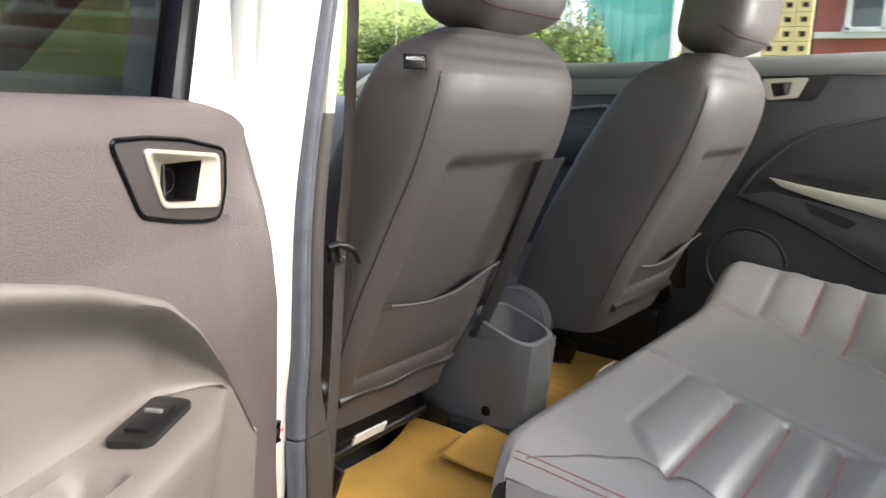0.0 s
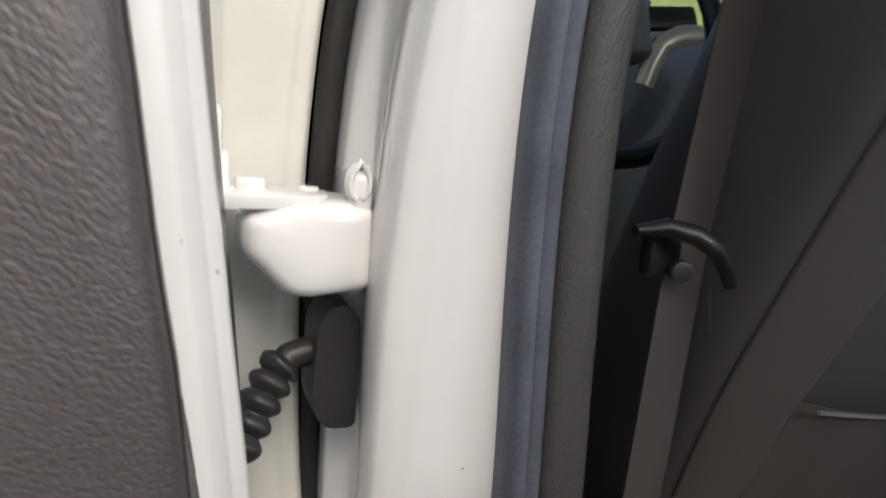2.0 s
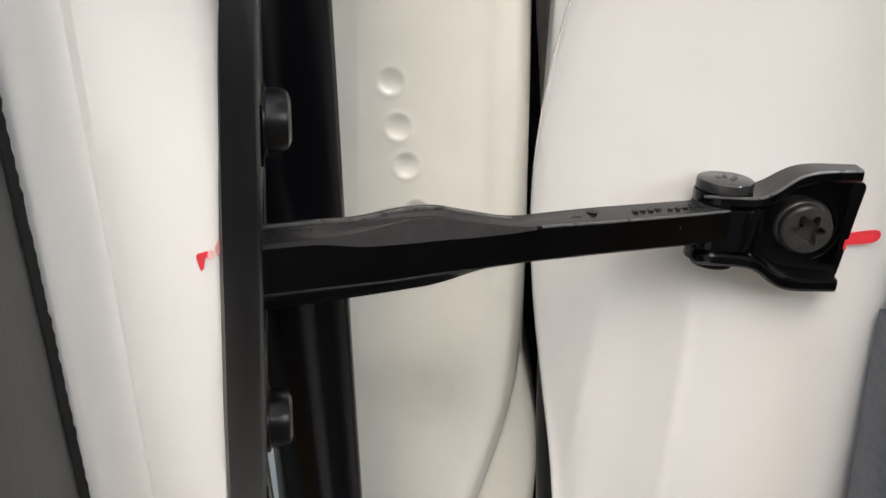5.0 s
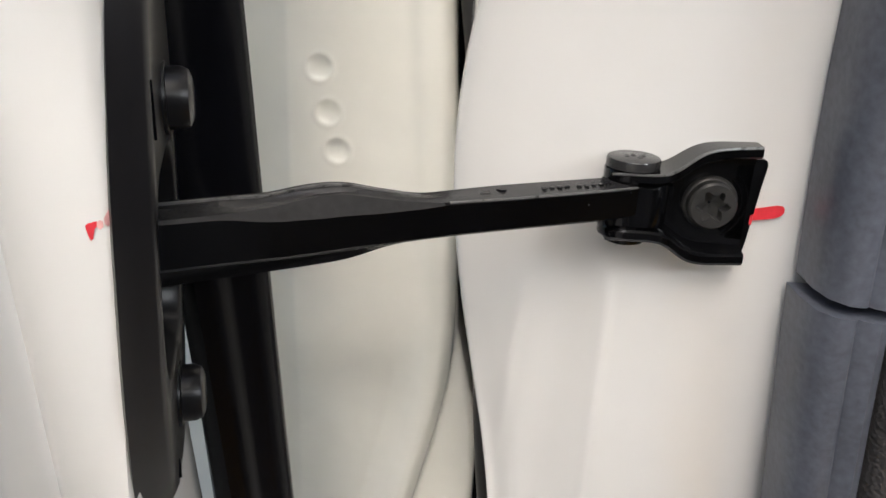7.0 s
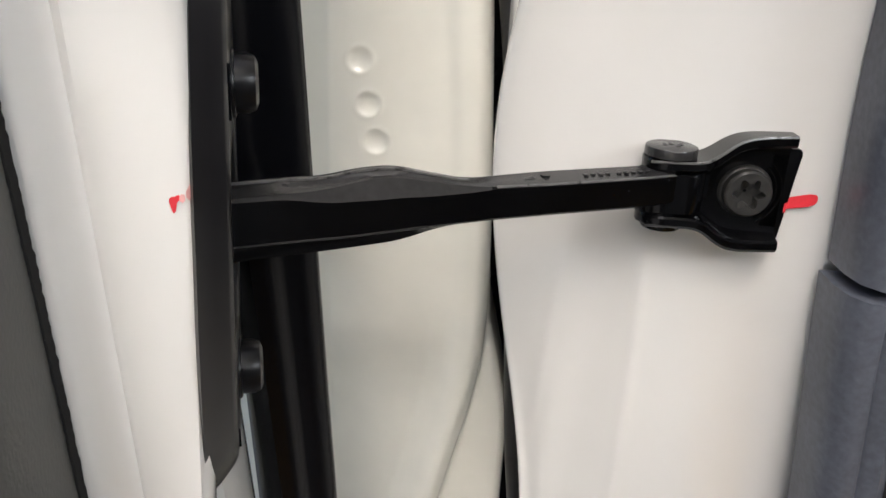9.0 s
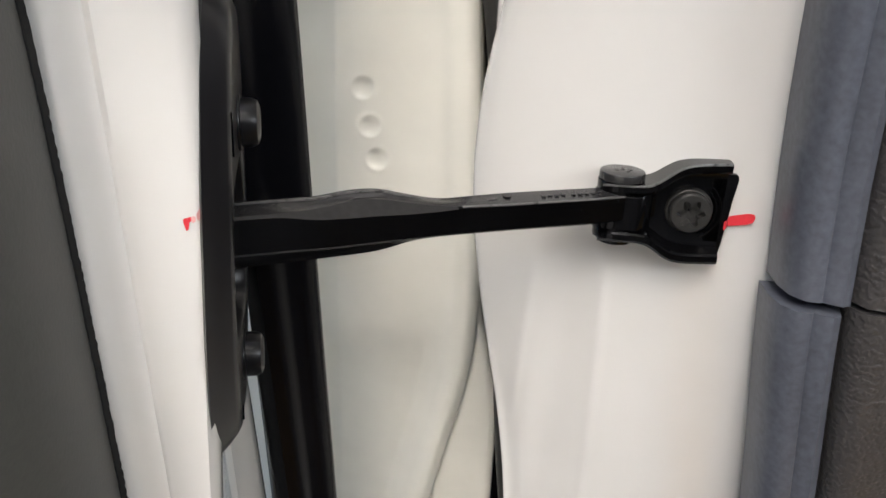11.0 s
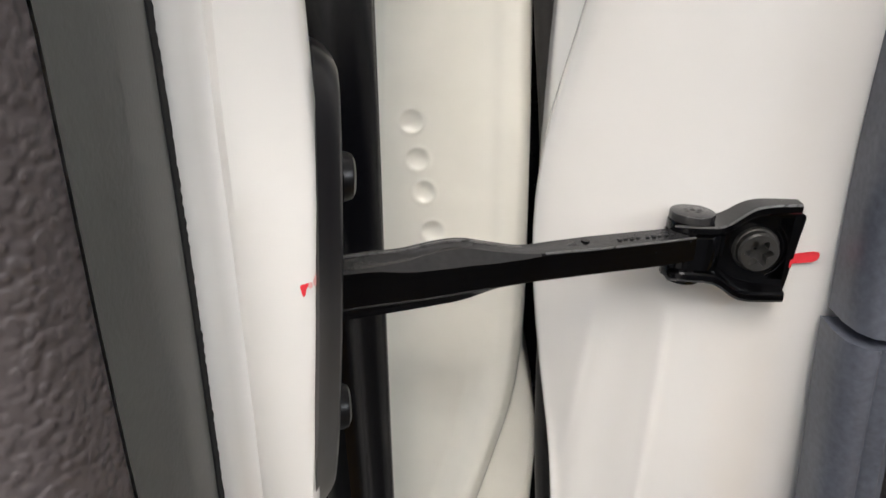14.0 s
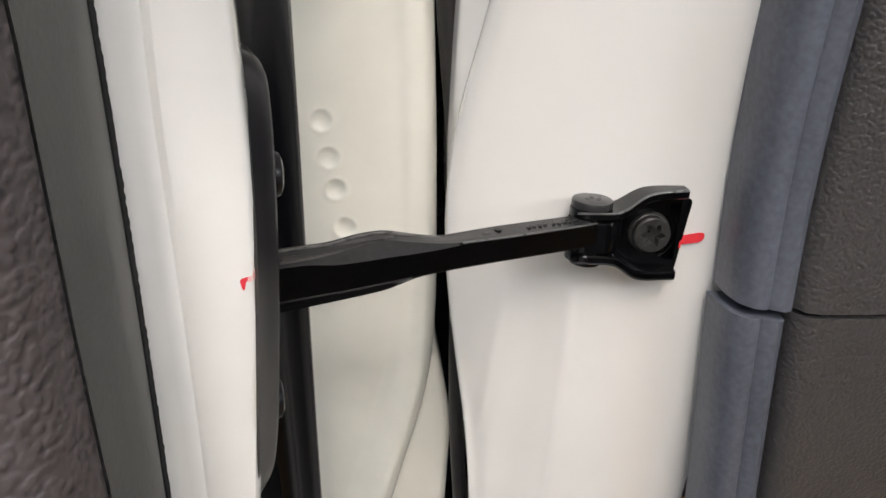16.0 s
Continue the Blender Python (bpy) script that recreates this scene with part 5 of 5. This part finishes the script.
    for i in range(22):
        y = 0.15 + 0.45 * i / 21
        f = (1 - abs(2 * i / 21 - 1) ** 5) ** 0.4
        r = []
        for k in range(32):
            a = 2 * math.pi * k / 32
            c, s_ = math.cos(a), math.sin(a)
            r.append((bx(math.copysign(abs(c) ** 0.45, c) * 0.25 * max(0.5, f)), y + dy, 0.665 + 0.7 * (low - 0.60) + 0.03 * (y - 0.06) + math.copysign(abs(s_) ** 0.6, s_) * 0.075 * max(0.4, f)))
        cu.append(r)
    part("cushion", grid(cu, True, True), LEATHER, seat)
    part("under_box", box((0.40, 0.34, 0.08), pose(cx, 0.34, 0.56), 0.01), BLACK, seat)
    for x in (-0.19, 0.17):
        part("rail", box((0.045, 0.44, 0.035), pose(bx(x), 0.34, 0.455), 0.005), BLACK, seat, "black seat rail")
        part("rail_bracket", box((0.012, 0.10, 0.10), pose(bx(x), 0.14, 0.50, 20, 0, 0), 0.004), BLACK, seat)
    part("cross_tube", tube([(bx(-0.2), 0.15, 0.522), (bx(0.2), 0.15, 0.53)], 0.012, seg=10), BLACK, seat)
    part("label_plate", box((0.095, 0.004, 0.024), pose(bx(-0.105), 0.084 + dy, 0.580, 25, 0, 0)), WHITE, seat, "white paper label")
    part("side_shield", box((0.03, 0.36, 0.12), pose(bx(out * 0.262), 0.26 + dy, 0.60), 0.014, 3), BLACK, seat)
    part("recline_knob", disc((bx(out * 0.262), 0.085 + dy, 0.715), (out, -0.3, 0), 0.034, 0.022, 0.006), BLACK, seat, "black recline knob", angle=35)
    return seat


make_seat(0.435, 0.0, "brown-black leather front seat with a map pocket and airbag tag", True, -1, 1.12)
second = make_seat(1.105, -0.21, "brown-black leather front seat in shade beside the door", False, 1, 1.45, False, 0.70)
cover = part("recliner_cover", disc((0.862, 0.055, 0.705), (-1, -0.25, 0.05), 0.088, 0.022, 0.008, 40), CONSOLE, second, "round dark plastic recliner cover", angle=35)
part("cover_rim", tube([(0.845, 0.055 + 0.082 * math.cos(a), 0.706 + 0.082 * math.sin(a)) for a in [2 * math.pi * i / 40 for i in range(41)]], 0.003, seg=6), PIPING, cover)

# ---- seat belt beside the pillar ----
belt = thing("seat_belt", (0.14, 0.0, 0.5), "brown-grey seat belt running up beside the pillar", "seat belt")
WD = Vector((0.95, 0.30, 0)).normalized()
rows = []
for i in range(60):
    z = 0.48 + 1.1 * i / 59
    c = Vector(interp(z, [(0.48, (0.115, 0.0, 0.0)), (0.835, (0.140, 0.0, 0.0)), (1.0, (0.148, 0.0, 0.0)), (1.15, (0.164, 0.0, 0.0)), (1.38, (0.172, 0.0, 0.0)), (1.6, (0.16, 0.0, 0.0))]))
    c.z = z
    rows.append([c + WD * (0.0235 * (j / 4 - 1)) + Vector((0, -0.0016 * math.cos(math.pi * j / 8), 0)) for j in range(9)])
part("webbing", shell(rows, (0.0005, 0.0022, 0)), WEBBING, belt, "brown-grey woven webbing")
gd = [(0.086, -0.028, 1.009), (0.107, -0.030, 1.0115), (0.126, -0.032, 1.007), (0.143, -0.032, 0.998), (0.154, -0.030, 0.985), (0.160, -0.028, 0.974)]
part("guide_lever", tube(gd, lambda k: 0.0030 + 0.0035 * math.sin(k * math.pi) ** 0.8, 0.005, 12), BLACK, belt, "glossy black belt guide")
part("guide_screw", disc((0.129, -0.018, 0.982), (-0.3, -1, 0), 0.007, 0.006, 0.002), BOLT, belt)
part("guide_plate", box((0.030, 0.010, 0.032), pose(0.118, -0.012, 0.995, 0, 0, 15), 0.004), BLACK, belt)
part("loop_wire", tube([(0.158, -0.012, 0.968), (0.161, -0.014, 0.945), (0.164, -0.012, 0.932), (0.154, -0.010, 0.940)], 0.0014, seg=6), BOLT, belt)
part("retractor_cover", box((0.05, 0.03, 0.22), pose(0.115, 0.05, 0.60), 0.012), BLACK, belt)

# ---- centre console between the seats ----
con = thing("centre_console", (0.75, 0.05, 0.45), "grey plastic centre console with an open cup holder", "console")
rows = []
for i in range(24):
    k = i / 23
    z = 0.46 + 0.245 * k
    y0 = interp(z, [(0.46, -0.055), (0.60, -0.070), (0.705, -0.078)])
    hw = interp(z, [(0.46, 0.082), (0.60, 0.080), (0.705, 0.080)])
    r = [(0.75 - hw, 0.62), (0.75 - hw, y0 + 0.05), (0.75 - hw + 0.006, y0 + 0.018), (0.75 - hw + 0.022, y0), (0.75 + hw - 0.022, y0), (0.75 + hw - 0.006, y0 + 0.018), (0.75 + hw, y0 + 0.05), (0.75 + hw, 0.62)]
    rows.append([(x, y, z) for x, y in r])
part("console_body", grid(rows, True), CONSOLE, con)
lip_o = [(0.75 + (0.080 * abs(math.cos(a)) ** 0.6) * (1 if math.cos(a) > 0 else -1), 0.005 + (0.083 * abs(math.sin(a)) ** 0.6) * (1 if math.sin(a) > 0 else -1)) for a in [2 * math.pi * i / 48 for i in range(48)]]
lip_i = [(0.75 + (x - 0.75) * 0.86, 0.005 + (y - 0.005) * 0.86) for x, y in lip_o]
lip_d = [(0.75 + (x - 0.75) * 0.70, 0.005 + (y - 0.005) * 0.70) for x, y in lip_o]
tilt = lambda y: 0.705 + (y + 0.078) * 0.35
rows = [[(x, y, 0.60) for x, y in lip_o], [(x, y, tilt(y) - 0.003) for x, y in lip_o], [(0.75 + (x - 0.75) * 0.96, 0.005 + (y - 0.005) * 0.96, tilt(y)) for x, y in lip_o], [(x, y, tilt(y) - 0.002) for x, y in lip_i],
        [(x, y, tilt(y) - 0.03) for x, y in lip_i], [(x, y, 0.62) for x, y in lip_d], [(0.75, 0.005, 0.618) for _ in lip_d]]
part("cup_holder", grid(rows, True), CONSOLE, con, "grey open cup holder", angle=45)
part("holder_rib", tube([(0.75 + 0.055 * math.cos(a), 0.005 + 0.055 * math.sin(a), 0.632) for a in [2 * math.pi * i / 32 for i in range(33)]], 0.003, seg=6), CONSOLE, con)
part("console_deck", box((0.158, 0.54, 0.02), pose(0.75, 0.35, 0.704), 0.004), CONSOLE, con)
part("armrest_lid", box((0.16, 0.26, 0.06), pose(0.75, 0.36, 0.86), 0.02, 3), LEATHER_DARK, con)
part("lid_stem", box((0.13, 0.20, 0.20), pose(0.75, 0.36, 0.75), 0.02), CONSOLE, con)
part("trim_screw", disc((0.6695, 0.02, 0.535), (-1, 0, 0), 0.012, 0.003, 0.001), BLACK, con)

# ---- rear bench ----
bench = thing("rear_bench", (0.75, -0.6, 0.42), "grey-black leather rear bench with fluted panels and red stitching", "bench seat")


def seam_x(y, side):
    """The two long seams that bound the middle of the cushion."""
    return 0.643 + 0.36 * (y + 0.5) if side < 0 else 1.06 + 0.50 * (y + 0.55)


CREASES = (0.135, 0.250, 0.347, 0.437, 0.53, 0.62)


def bench_z(x, y):
    d = -y - 0.30
    z = 0.758 - 0.105 * max(0, d - 0.06)
    left = 0.345 - 1.25 * min(0.115, max(0, d - 0.143))
    for x0, x1 in ((left, seam_x(y, -1) - 0.030), (seam_x(y, 1) + 0.030, 1.35)):
        e = min(x - x0, x1 - x) / 0.014
        if e > 0 and d > 0.135:
            e = min(1, e) * min(1, (d - 0.135) / 0.012)
            for a, b in zip(CREASES, CREASES[1:]):
                if a <= d < b:
                    z += e * (0.024 * math.sin((d - a) / (b - a) * math.pi) ** 0.6 - 0.015)
    for side in (-1, 1):
        z -= 0.008 * math.exp(-((x - seam_x(y, side)) / 0.008) ** 2) * min(1, max(0, d - 0.02) / 0.04)
    q = min(1.0, max(0.0, (x - 1.10) / 0.27))
    z += 0.085 * q * q * (3 - 2 * q)
    e = min(x - 0.135, 1.41 - x)
    if e < 0.07:
        z -= 0.055 * (1 - max(0, e) / 0.07) ** 2.2
    return z


xs_ = [0.135 + 1.275 * i / 176 for i in range(177)]
rows = []
for y, dz in ((-0.325, -0.30), (-0.315, -0.20), (-0.305, -0.12), (-0.299, -0.075), (-0.299, -0.05), (-0.303, -0.030), (-0.311, -0.015), (-0.324, -0.005)):
    rows.append([(x, y - 0.02 * (1 - min(1, min(x - 0.135, 1.41 - x) / 0.09)) ** 2, bench_z(x, -0.34) + dz) for x in xs_])
for j in range(1, 121):
    y = -0.335 - 0.55 * j / 120
    rows.append([(x, y, bench_z(x, y)) for x in xs_])
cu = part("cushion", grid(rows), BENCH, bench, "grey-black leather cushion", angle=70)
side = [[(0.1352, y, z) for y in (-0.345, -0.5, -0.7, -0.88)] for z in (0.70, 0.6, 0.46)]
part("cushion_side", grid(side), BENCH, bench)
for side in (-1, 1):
    for d in CREASES[1:4]:
        y = -0.30 - d
        x0, x1 = (0.225, seam_x(y, -1) - 0.04) if side < 0 else (seam_x(y, 1) + 0.04, 1.335)
        part("flute_stitch", tube([(x0 + (x1 - x0) * i / 20, y, bench_z(x0 + (x1 - x0) * i / 20, y) + 0.0025) for i in range(21)], 0.0075, 0.0030, 8, (0, 1, 0)), CREASE, cu, "dusky red stitched crease")
    part("seam_piping", tube([(seam_x(y, side), y, bench_z(seam_x(y, side), y) + 0.0008) for y in [-0.345 - 0.5 * i / 24 for i in range(25)]], 0.0026, 0.0016, 6, (1, 0, 0)), CREASE, cu)
part("front_piping", tube([(x, -0.3065, bench_z(x, -0.34) - 0.022) for x in [0.20 + 0.08 * i for i in range(15)]], 0.002, seg=6), SEAM, cu)
seam = [(0.155, -0.365), (0.175, -0.42), (0.205, -0.47), (0.238, -0.503), (0.232, -0.55), (0.215, -0.60), (0.205, -0.66), (0.20, -0.75)]
seam = [tuple(Vector(a).lerp(Vector(b), q / 6)) for a, b in zip(seam, seam[1:]) for q in range(6)]
part("corner_seam", tube([(x, y, bench_z(x, y) + 0.0016) for x, y in seam], 0.0016, 0.0010, 6, (1, 0, 0)), PIPING, cu, "pale piping round the corner")
for dx in (0.0, 0.007):
    part("edge_stitch", tube([(0.152 + dx, y, bench_z(0.152 + dx, y) + 0.0006) for y in [-0.345 - 0.05 * i for i in range(11)]], 0.0012, seg=5), CREASE, cu, "dusky red edge stitching")
bk = [[(x, -0.86 - 0.30 * (z - 0.68) + 0.05 * math.cos((x - 0.75) * 2.3) * 0.3, z) for x in [0.12 + 0.105 * i for i in range(13)]] for z in [0.66 + 0.07 * i for i in range(10)]]
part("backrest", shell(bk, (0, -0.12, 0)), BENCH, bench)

# ---- yellow floor mats ----
def mat_sheet(name, x0, x1, y0, y1, hump, label):
    rows = []
    n, m = 300, 24
    for i in range(n + 1):
        x = x0 + (x1 - x0) * i / n
        r = []
        for j in range(m + 1):
            y = y0 + (y1 - y0) * j / m
            z = 0.428 + hump(x, y) + 0.0022 * abs(math.sin((x + 0.25 * y) * 420)) ** 0.7
            r.append((x, y, z))
        rows.append(r)
    return solo(name, shell(rows, (0, 0, -0.006)), MAT_Y, label, "floor mat", "floor mats", angle=70)


mat_sheet("floor_mat", 0.07, 0.60, -0.42, 0.18, lambda x, y: 0.022 + 0.045 * max(0, (x - 0.48) / 0.12) ** 2 + 0.006 * math.sin(y * 14), "yellow textured rubber floor mat curling at the tunnel")
mat_sheet("floor_mat", 0.86, 1.40, -0.42, 0.30, lambda x, y: 0.04 + 0.03 * max(0, (0.98 - x) / 0.12) ** 2, "yellow textured rubber floor mat under the second front seat")
mat_sheet("floor_mat", 0.50, 0.664, -0.42, 0.02, lambda x, y: 0.060 + 0.018 * math.sin((x - 0.50) * 14) + 0.006 * math.sin(y * 17), "yellow rubber mat flap curling over the first mat")


# ---- outer shell of the car: roof skin, bonnet, tail, right side and wheels ----
def loft(sections):
    """A closed skin through rows of (y, half width, low, high) round the middle line."""
    rows = []
    for y, hw, lo, hi in sections:
        ring = rounded([(-hw, lo), (hw, lo), (hw * 0.97, lo + (hi - lo) * 0.72), (hw * 0.80, hi), (-hw * 0.80, hi), (-hw * 0.97, lo + (hi - lo) * 0.72)], 0.10, 5)
        rows.append([(0.76 + x, y, z) for x, z in ring])
    return grid(rows, True, True)


cabin("roof_skin", loft([(-1.42, 0.56, 1.684, 1.700), (-1.35, 0.62, 1.684, 1.722), (-0.4, 0.635, 1.684, 1.735), (0.5, 0.62, 1.684, 1.722), (0.60, 0.57, 1.684, 1.700)]), PAINT, "white roof panel")
cabin("bonnet", loft([(1.24, 0.90, 0.30, 1.10), (1.6, 0.89, 0.30, 1.04), (2.0, 0.86, 0.30, 0.94), (2.2, 0.80, 0.32, 0.84), (2.32, 0.68, 0.36, 0.72)]), PAINT, "white bonnet and nose")
cabin("tail", loft([(-1.74, 0.86, 0.34, 1.10), (-1.9, 0.85, 0.34, 1.08), (-2.05, 0.80, 0.38, 1.00), (-2.12, 0.70, 0.44, 0.86)]), PAINT, "white tail panel")
side = [[(1.64 + 0.03 * math.sin((z - 0.35) * 3.4), y, z) for y in (-1.72, -0.9, 0.0, 0.7, 1.24)] for z in (0.33, 0.5, 0.7, 0.9, 1.05, 1.2)]
cabin("right_side_skin", shell(side, (-0.02, 0, 0)), PAINT, "white right body side")
quarter = [[(-0.10 + 0.02 * math.sin((z - 0.35) * 3.4), y, z) for y in (-1.74, -1.6, -1.45)] for z in (0.40, 0.6, 0.8, 1.0, 1.15)]
cabin("rear_quarter", shell(quarter, (0.02, 0, 0)), PAINT, "white rear quarter")
for wx, wy, sg in ((-0.06, 1.62, -1), (1.58, 1.62, 1), (-0.06, -1.55, -1), (1.58, -1.55, 1)):
    c = Vector((wx, wy, 0.345))
    prof = [(0.20, -0.09), (0.27, -0.10), (0.315, -0.085), (0.325, -0.05), (0.325, 0.05), (0.315, 0.085), (0.27, 0.10), (0.20, 0.09)]
    rows = [[(c.x + q, c.y + r * math.cos(2 * math.pi * i / 40), c.z + r * math.sin(2 * math.pi * i / 40)) for i in range(40)] for r, q in prof + prof[:1]]
    tyre = cabin("tyre", grid(rows, True), RUBBER, "black tyre")
    part("rim", disc(c + Vector((sg * 0.05, 0, 0)), (sg, 0, 0), 0.20, 0.02, 0.008), SILVER, tyre, "silver wheel rim")
    for i in range(5):
        a = 2 * math.pi * i / 5
        part("spoke", box((0.02, 0.05, 0.15), Matrix.Translation(c + Vector((sg * 0.078, 0.10 * math.sin(a), 0.10 * math.cos(a)))) @ Matrix.Rotation(-a, 4, "X"), 0.006), SILVER, tyre)


# ---- outside ----
GRASS = mat("lawn_grass", (0.15, 0.20, 0.06), 0.9, vary=0.35, stain=1.2, grain=(3, 25), bump=1.0, bump_scale=40)
LEAF = mat("hedge_leaves", (0.10, 0.15, 0.03), 0.7, vary=0.5, stain=3)
BARK = mat("bark", (0.09, 0.07, 0.05), 0.9, vary=0.3, stain=8)
TEAL = mat("teal_painted_sheet", (0.10, 0.42, 0.36), 0.6, vary=0.08, stain=1.5)
BRICK = mat("red_rendered_brick", (0.36, 0.085, 0.06), 0.8, vary=0.12, stain=2)
CREAM = mat("yellow_cream_block", (0.62, 0.50, 0.24), 0.8, vary=0.12, stain=4)
WHITEWOOD = mat("white_painted_wood", (0.75, 0.75, 0.73), 0.6, vary=0.04)
PANE = mat("dark_window_pane", (0.05, 0.06, 0.07), 0.15, vary=0.2, stain=2)

def ground_z(x, y):
    s = lambda v: max(0.0, min(1.0, v)) ** 2 * (3 - 2 * max(0.0, min(1.0, v)))
    return 3.6 * s((y - 5.5) / 7)
vals = [-600, -200, -80, -40, -20, -10] + [-5 + 1.0 * i for i in range(24)] + [25, 40, 80, 200, 600]
solo("ground", grid([[(x, y, ground_z(x, y)) for y in vals] for x in vals]), GRASS, "sunlit green lawn rising to a bank", "ground", kind="structure")

# unseen paving, added to keep light bounced from the ground neutral
PAVE = mat("pale_bounce_paving", (0.24, 0.23, 0.215), 0.85, vary=0.10, stain=1.5, bump=0.5, bump_scale=60)
solo("driveway", box((16, 14, 0.04), pose(-1.5, -3.0, 0.0), 0.01), PAVE, "added pale paving under the car, out of view", "driveway", kind="structure")
fence = thing("teal_fence", (8.2, 2.7, 0), "teal green painted sheet fence with ribs", "fence")
for i in range(7):
    part("fence_sheet", box((0.02, 0.145, 3.2), pose(8.2, 2.46 + 0.15 * i, 1.6), 0.004), TEAL, fence)
for y in (2.33, 3.62):
    part("fence_post", box((0.08, 0.06, 3.3), pose(8.16, y, 1.65), 0.006), WHITEWOOD, fence, "white post")

wall = thing("block_wall", (8.1, 1.25, 0), "pale yellow pierced block wall", "wall")
part("wall_core", box((0.02, 0.47, 3.0), pose(8.24, 1.125, 1.5)), PANE, wall)
for j in range(20):
    for i in range(3):
        part("block", frame_bm([(-0.075, -0.07), (0.075, -0.07), (0.075, 0.07), (-0.075, 0.07)], [(-0.035, -0.028), (0.035, -0.028), (0.035, 0.028), (-0.035, 0.028)],
             axes((8.15, 0.97 + 0.155 * i, 0.1 + 0.145 * j), (0, 1, 0), (0, 0, 1), (-1, 0, 0)), 0.08), CREAM, wall)

house = thing("house", (9.5, -2.0, 0), "red brick house with white framed windows", "house")
part("house_wall", box((0.3, 6.6, 4.0), pose(9.6, -2.0, 2.0)), BRICK, house, "red brick wall")
part("string_course", box((0.10, 6.6, 0.07), pose(9.42, -2.0, 2.075), 0.01), WHITEWOOD, house, "white course line")
part("plinth", box((0.08, 6.6, 0.5), pose(9.42, -2.0, 0.25)), CREAM, house)
for wy in (0.22, -2.0, -4.0):
    w = part("window", box((0.06, 1.10, 1.3), pose(9.42, wy, 2.79)), PANE, house, "dark window")
    for dy in (-0.55, -0.18, 0.18, 0.55):
        part("window_bar", box((0.05, 0.06, 1.34), pose(9.37, wy + dy, 2.79), 0.006), WHITEWOOD, w, "white bar")
    for dz in (-0.66, 0.1, 0.66):
        part("window_rail", box((0.05, 1.2, 0.06), pose(9.37, wy, 2.79 + dz), 0.006), WHITEWOOD, w, "white rail")
rf = bmesh.new()
grid([[(8.9, -5.3, 3.9), (8.9, 1.2, 3.9)], [(11.5, -5.3, 5.6), (11.5, 1.2, 5.6)], [(14, -5.3, 3.9), (14, 1.2, 3.9)]], bm=rf)
bmesh.ops.solidify(rf, geom=rf.faces[:], thickness=0.12)
part("roof", rf, BARK, house)


def leaf_cloud(bm, centre, size, n, leaf, rng):
    """Many small leaves scattered through an uneven crown."""
    for _ in range(n):
        d = Vector((rng.gauss(0, 1), rng.gauss(0, 1), rng.gauss(0, 1))).normalized()
        r = rng.random() ** 0.4
        p = Vector(centre) + Vector((d.x * size[0], d.y * size[1], d.z * size[2])) * r * (0.8 + 0.35 * noise.noise(d * 2.3 + Vector(centre)))
        a = Vector((rng.gauss(0, 1), rng.gauss(0, 1), rng.gauss(0, 1))).normalized()
        b = a.orthogonal().normalized()
        k = leaf * (0.6 + 0.8 * rng.random())
        vs = [bm.verts.new(p + q) for q in (-a * k, b * k * 0.45, a * k, -b * k * 0.45)]
        bm.faces.new(vs)


rng = random.Random(3)
bm = bmesh.new()
for i in range(9):
    leaf_cloud(bm, (7.6 + 0.1 * math.sin(i), 3.20 + 0.4 * i, 1.2), (0.5, 0.5, 1.3), 7000, 0.038, rng)
solo("hedge", bm, LEAF, "clipped yellow-green hedge beside the fence", "hedge", kind="stuff")


def tree(x, y, h, seed):
    r = random.Random(seed)
    t = thing("tree", (x, y, 0), "leafy broad tree shading the lawn", "tree", "trees behind the car")
    b = tube([(x, y, 0), (x + 0.1, y, h * 0.3), (x - 0.05, y + 0.1, h * 0.6)], lambda k: 0.22 - 0.14 * k, seg=12)
    part("trunk", b, BARK, t)
    b = bmesh.new()
    for i in range(6):
        a = i * 1.05 + r.random()
        tube([(x, y, h * (0.35 + 0.04 * i)), (x + 0.8 * math.cos(a), y + 0.8 * math.sin(a), h * (0.5 + 0.04 * i)), (x + 1.7 * math.cos(a), y + 1.7 * math.sin(a), h * (0.62 + 0.04 * i))], lambda k: 0.08 - 0.06 * k, seg=7, bm=b)
    part("limbs", b, BARK, t)
    b = bmesh.new()
    for i in range(12):
        a = i * 2.4
        rad = 0.5 + 1.6 * r.random()
        leaf_cloud(b, (x + rad * math.cos(a), y + rad * math.sin(a), h * (0.6 + 0.32 * r.random())), (1.1, 1.1, 0.8), 900, 0.11, r)
    part("crown", b, LEAF, t)
    return t


tree(-4.5, -10.5, 5.0, 1)
tree(-9.5, -6.5, 5.5, 2)
# three more, unseen, added as dark shapes for the paint to reflect
tree(0.8, -12.0, 5.6, 3)
tree(-2.2, -13.5, 6.0, 4)
tree(4.6, -12.5, 5.2, 5)
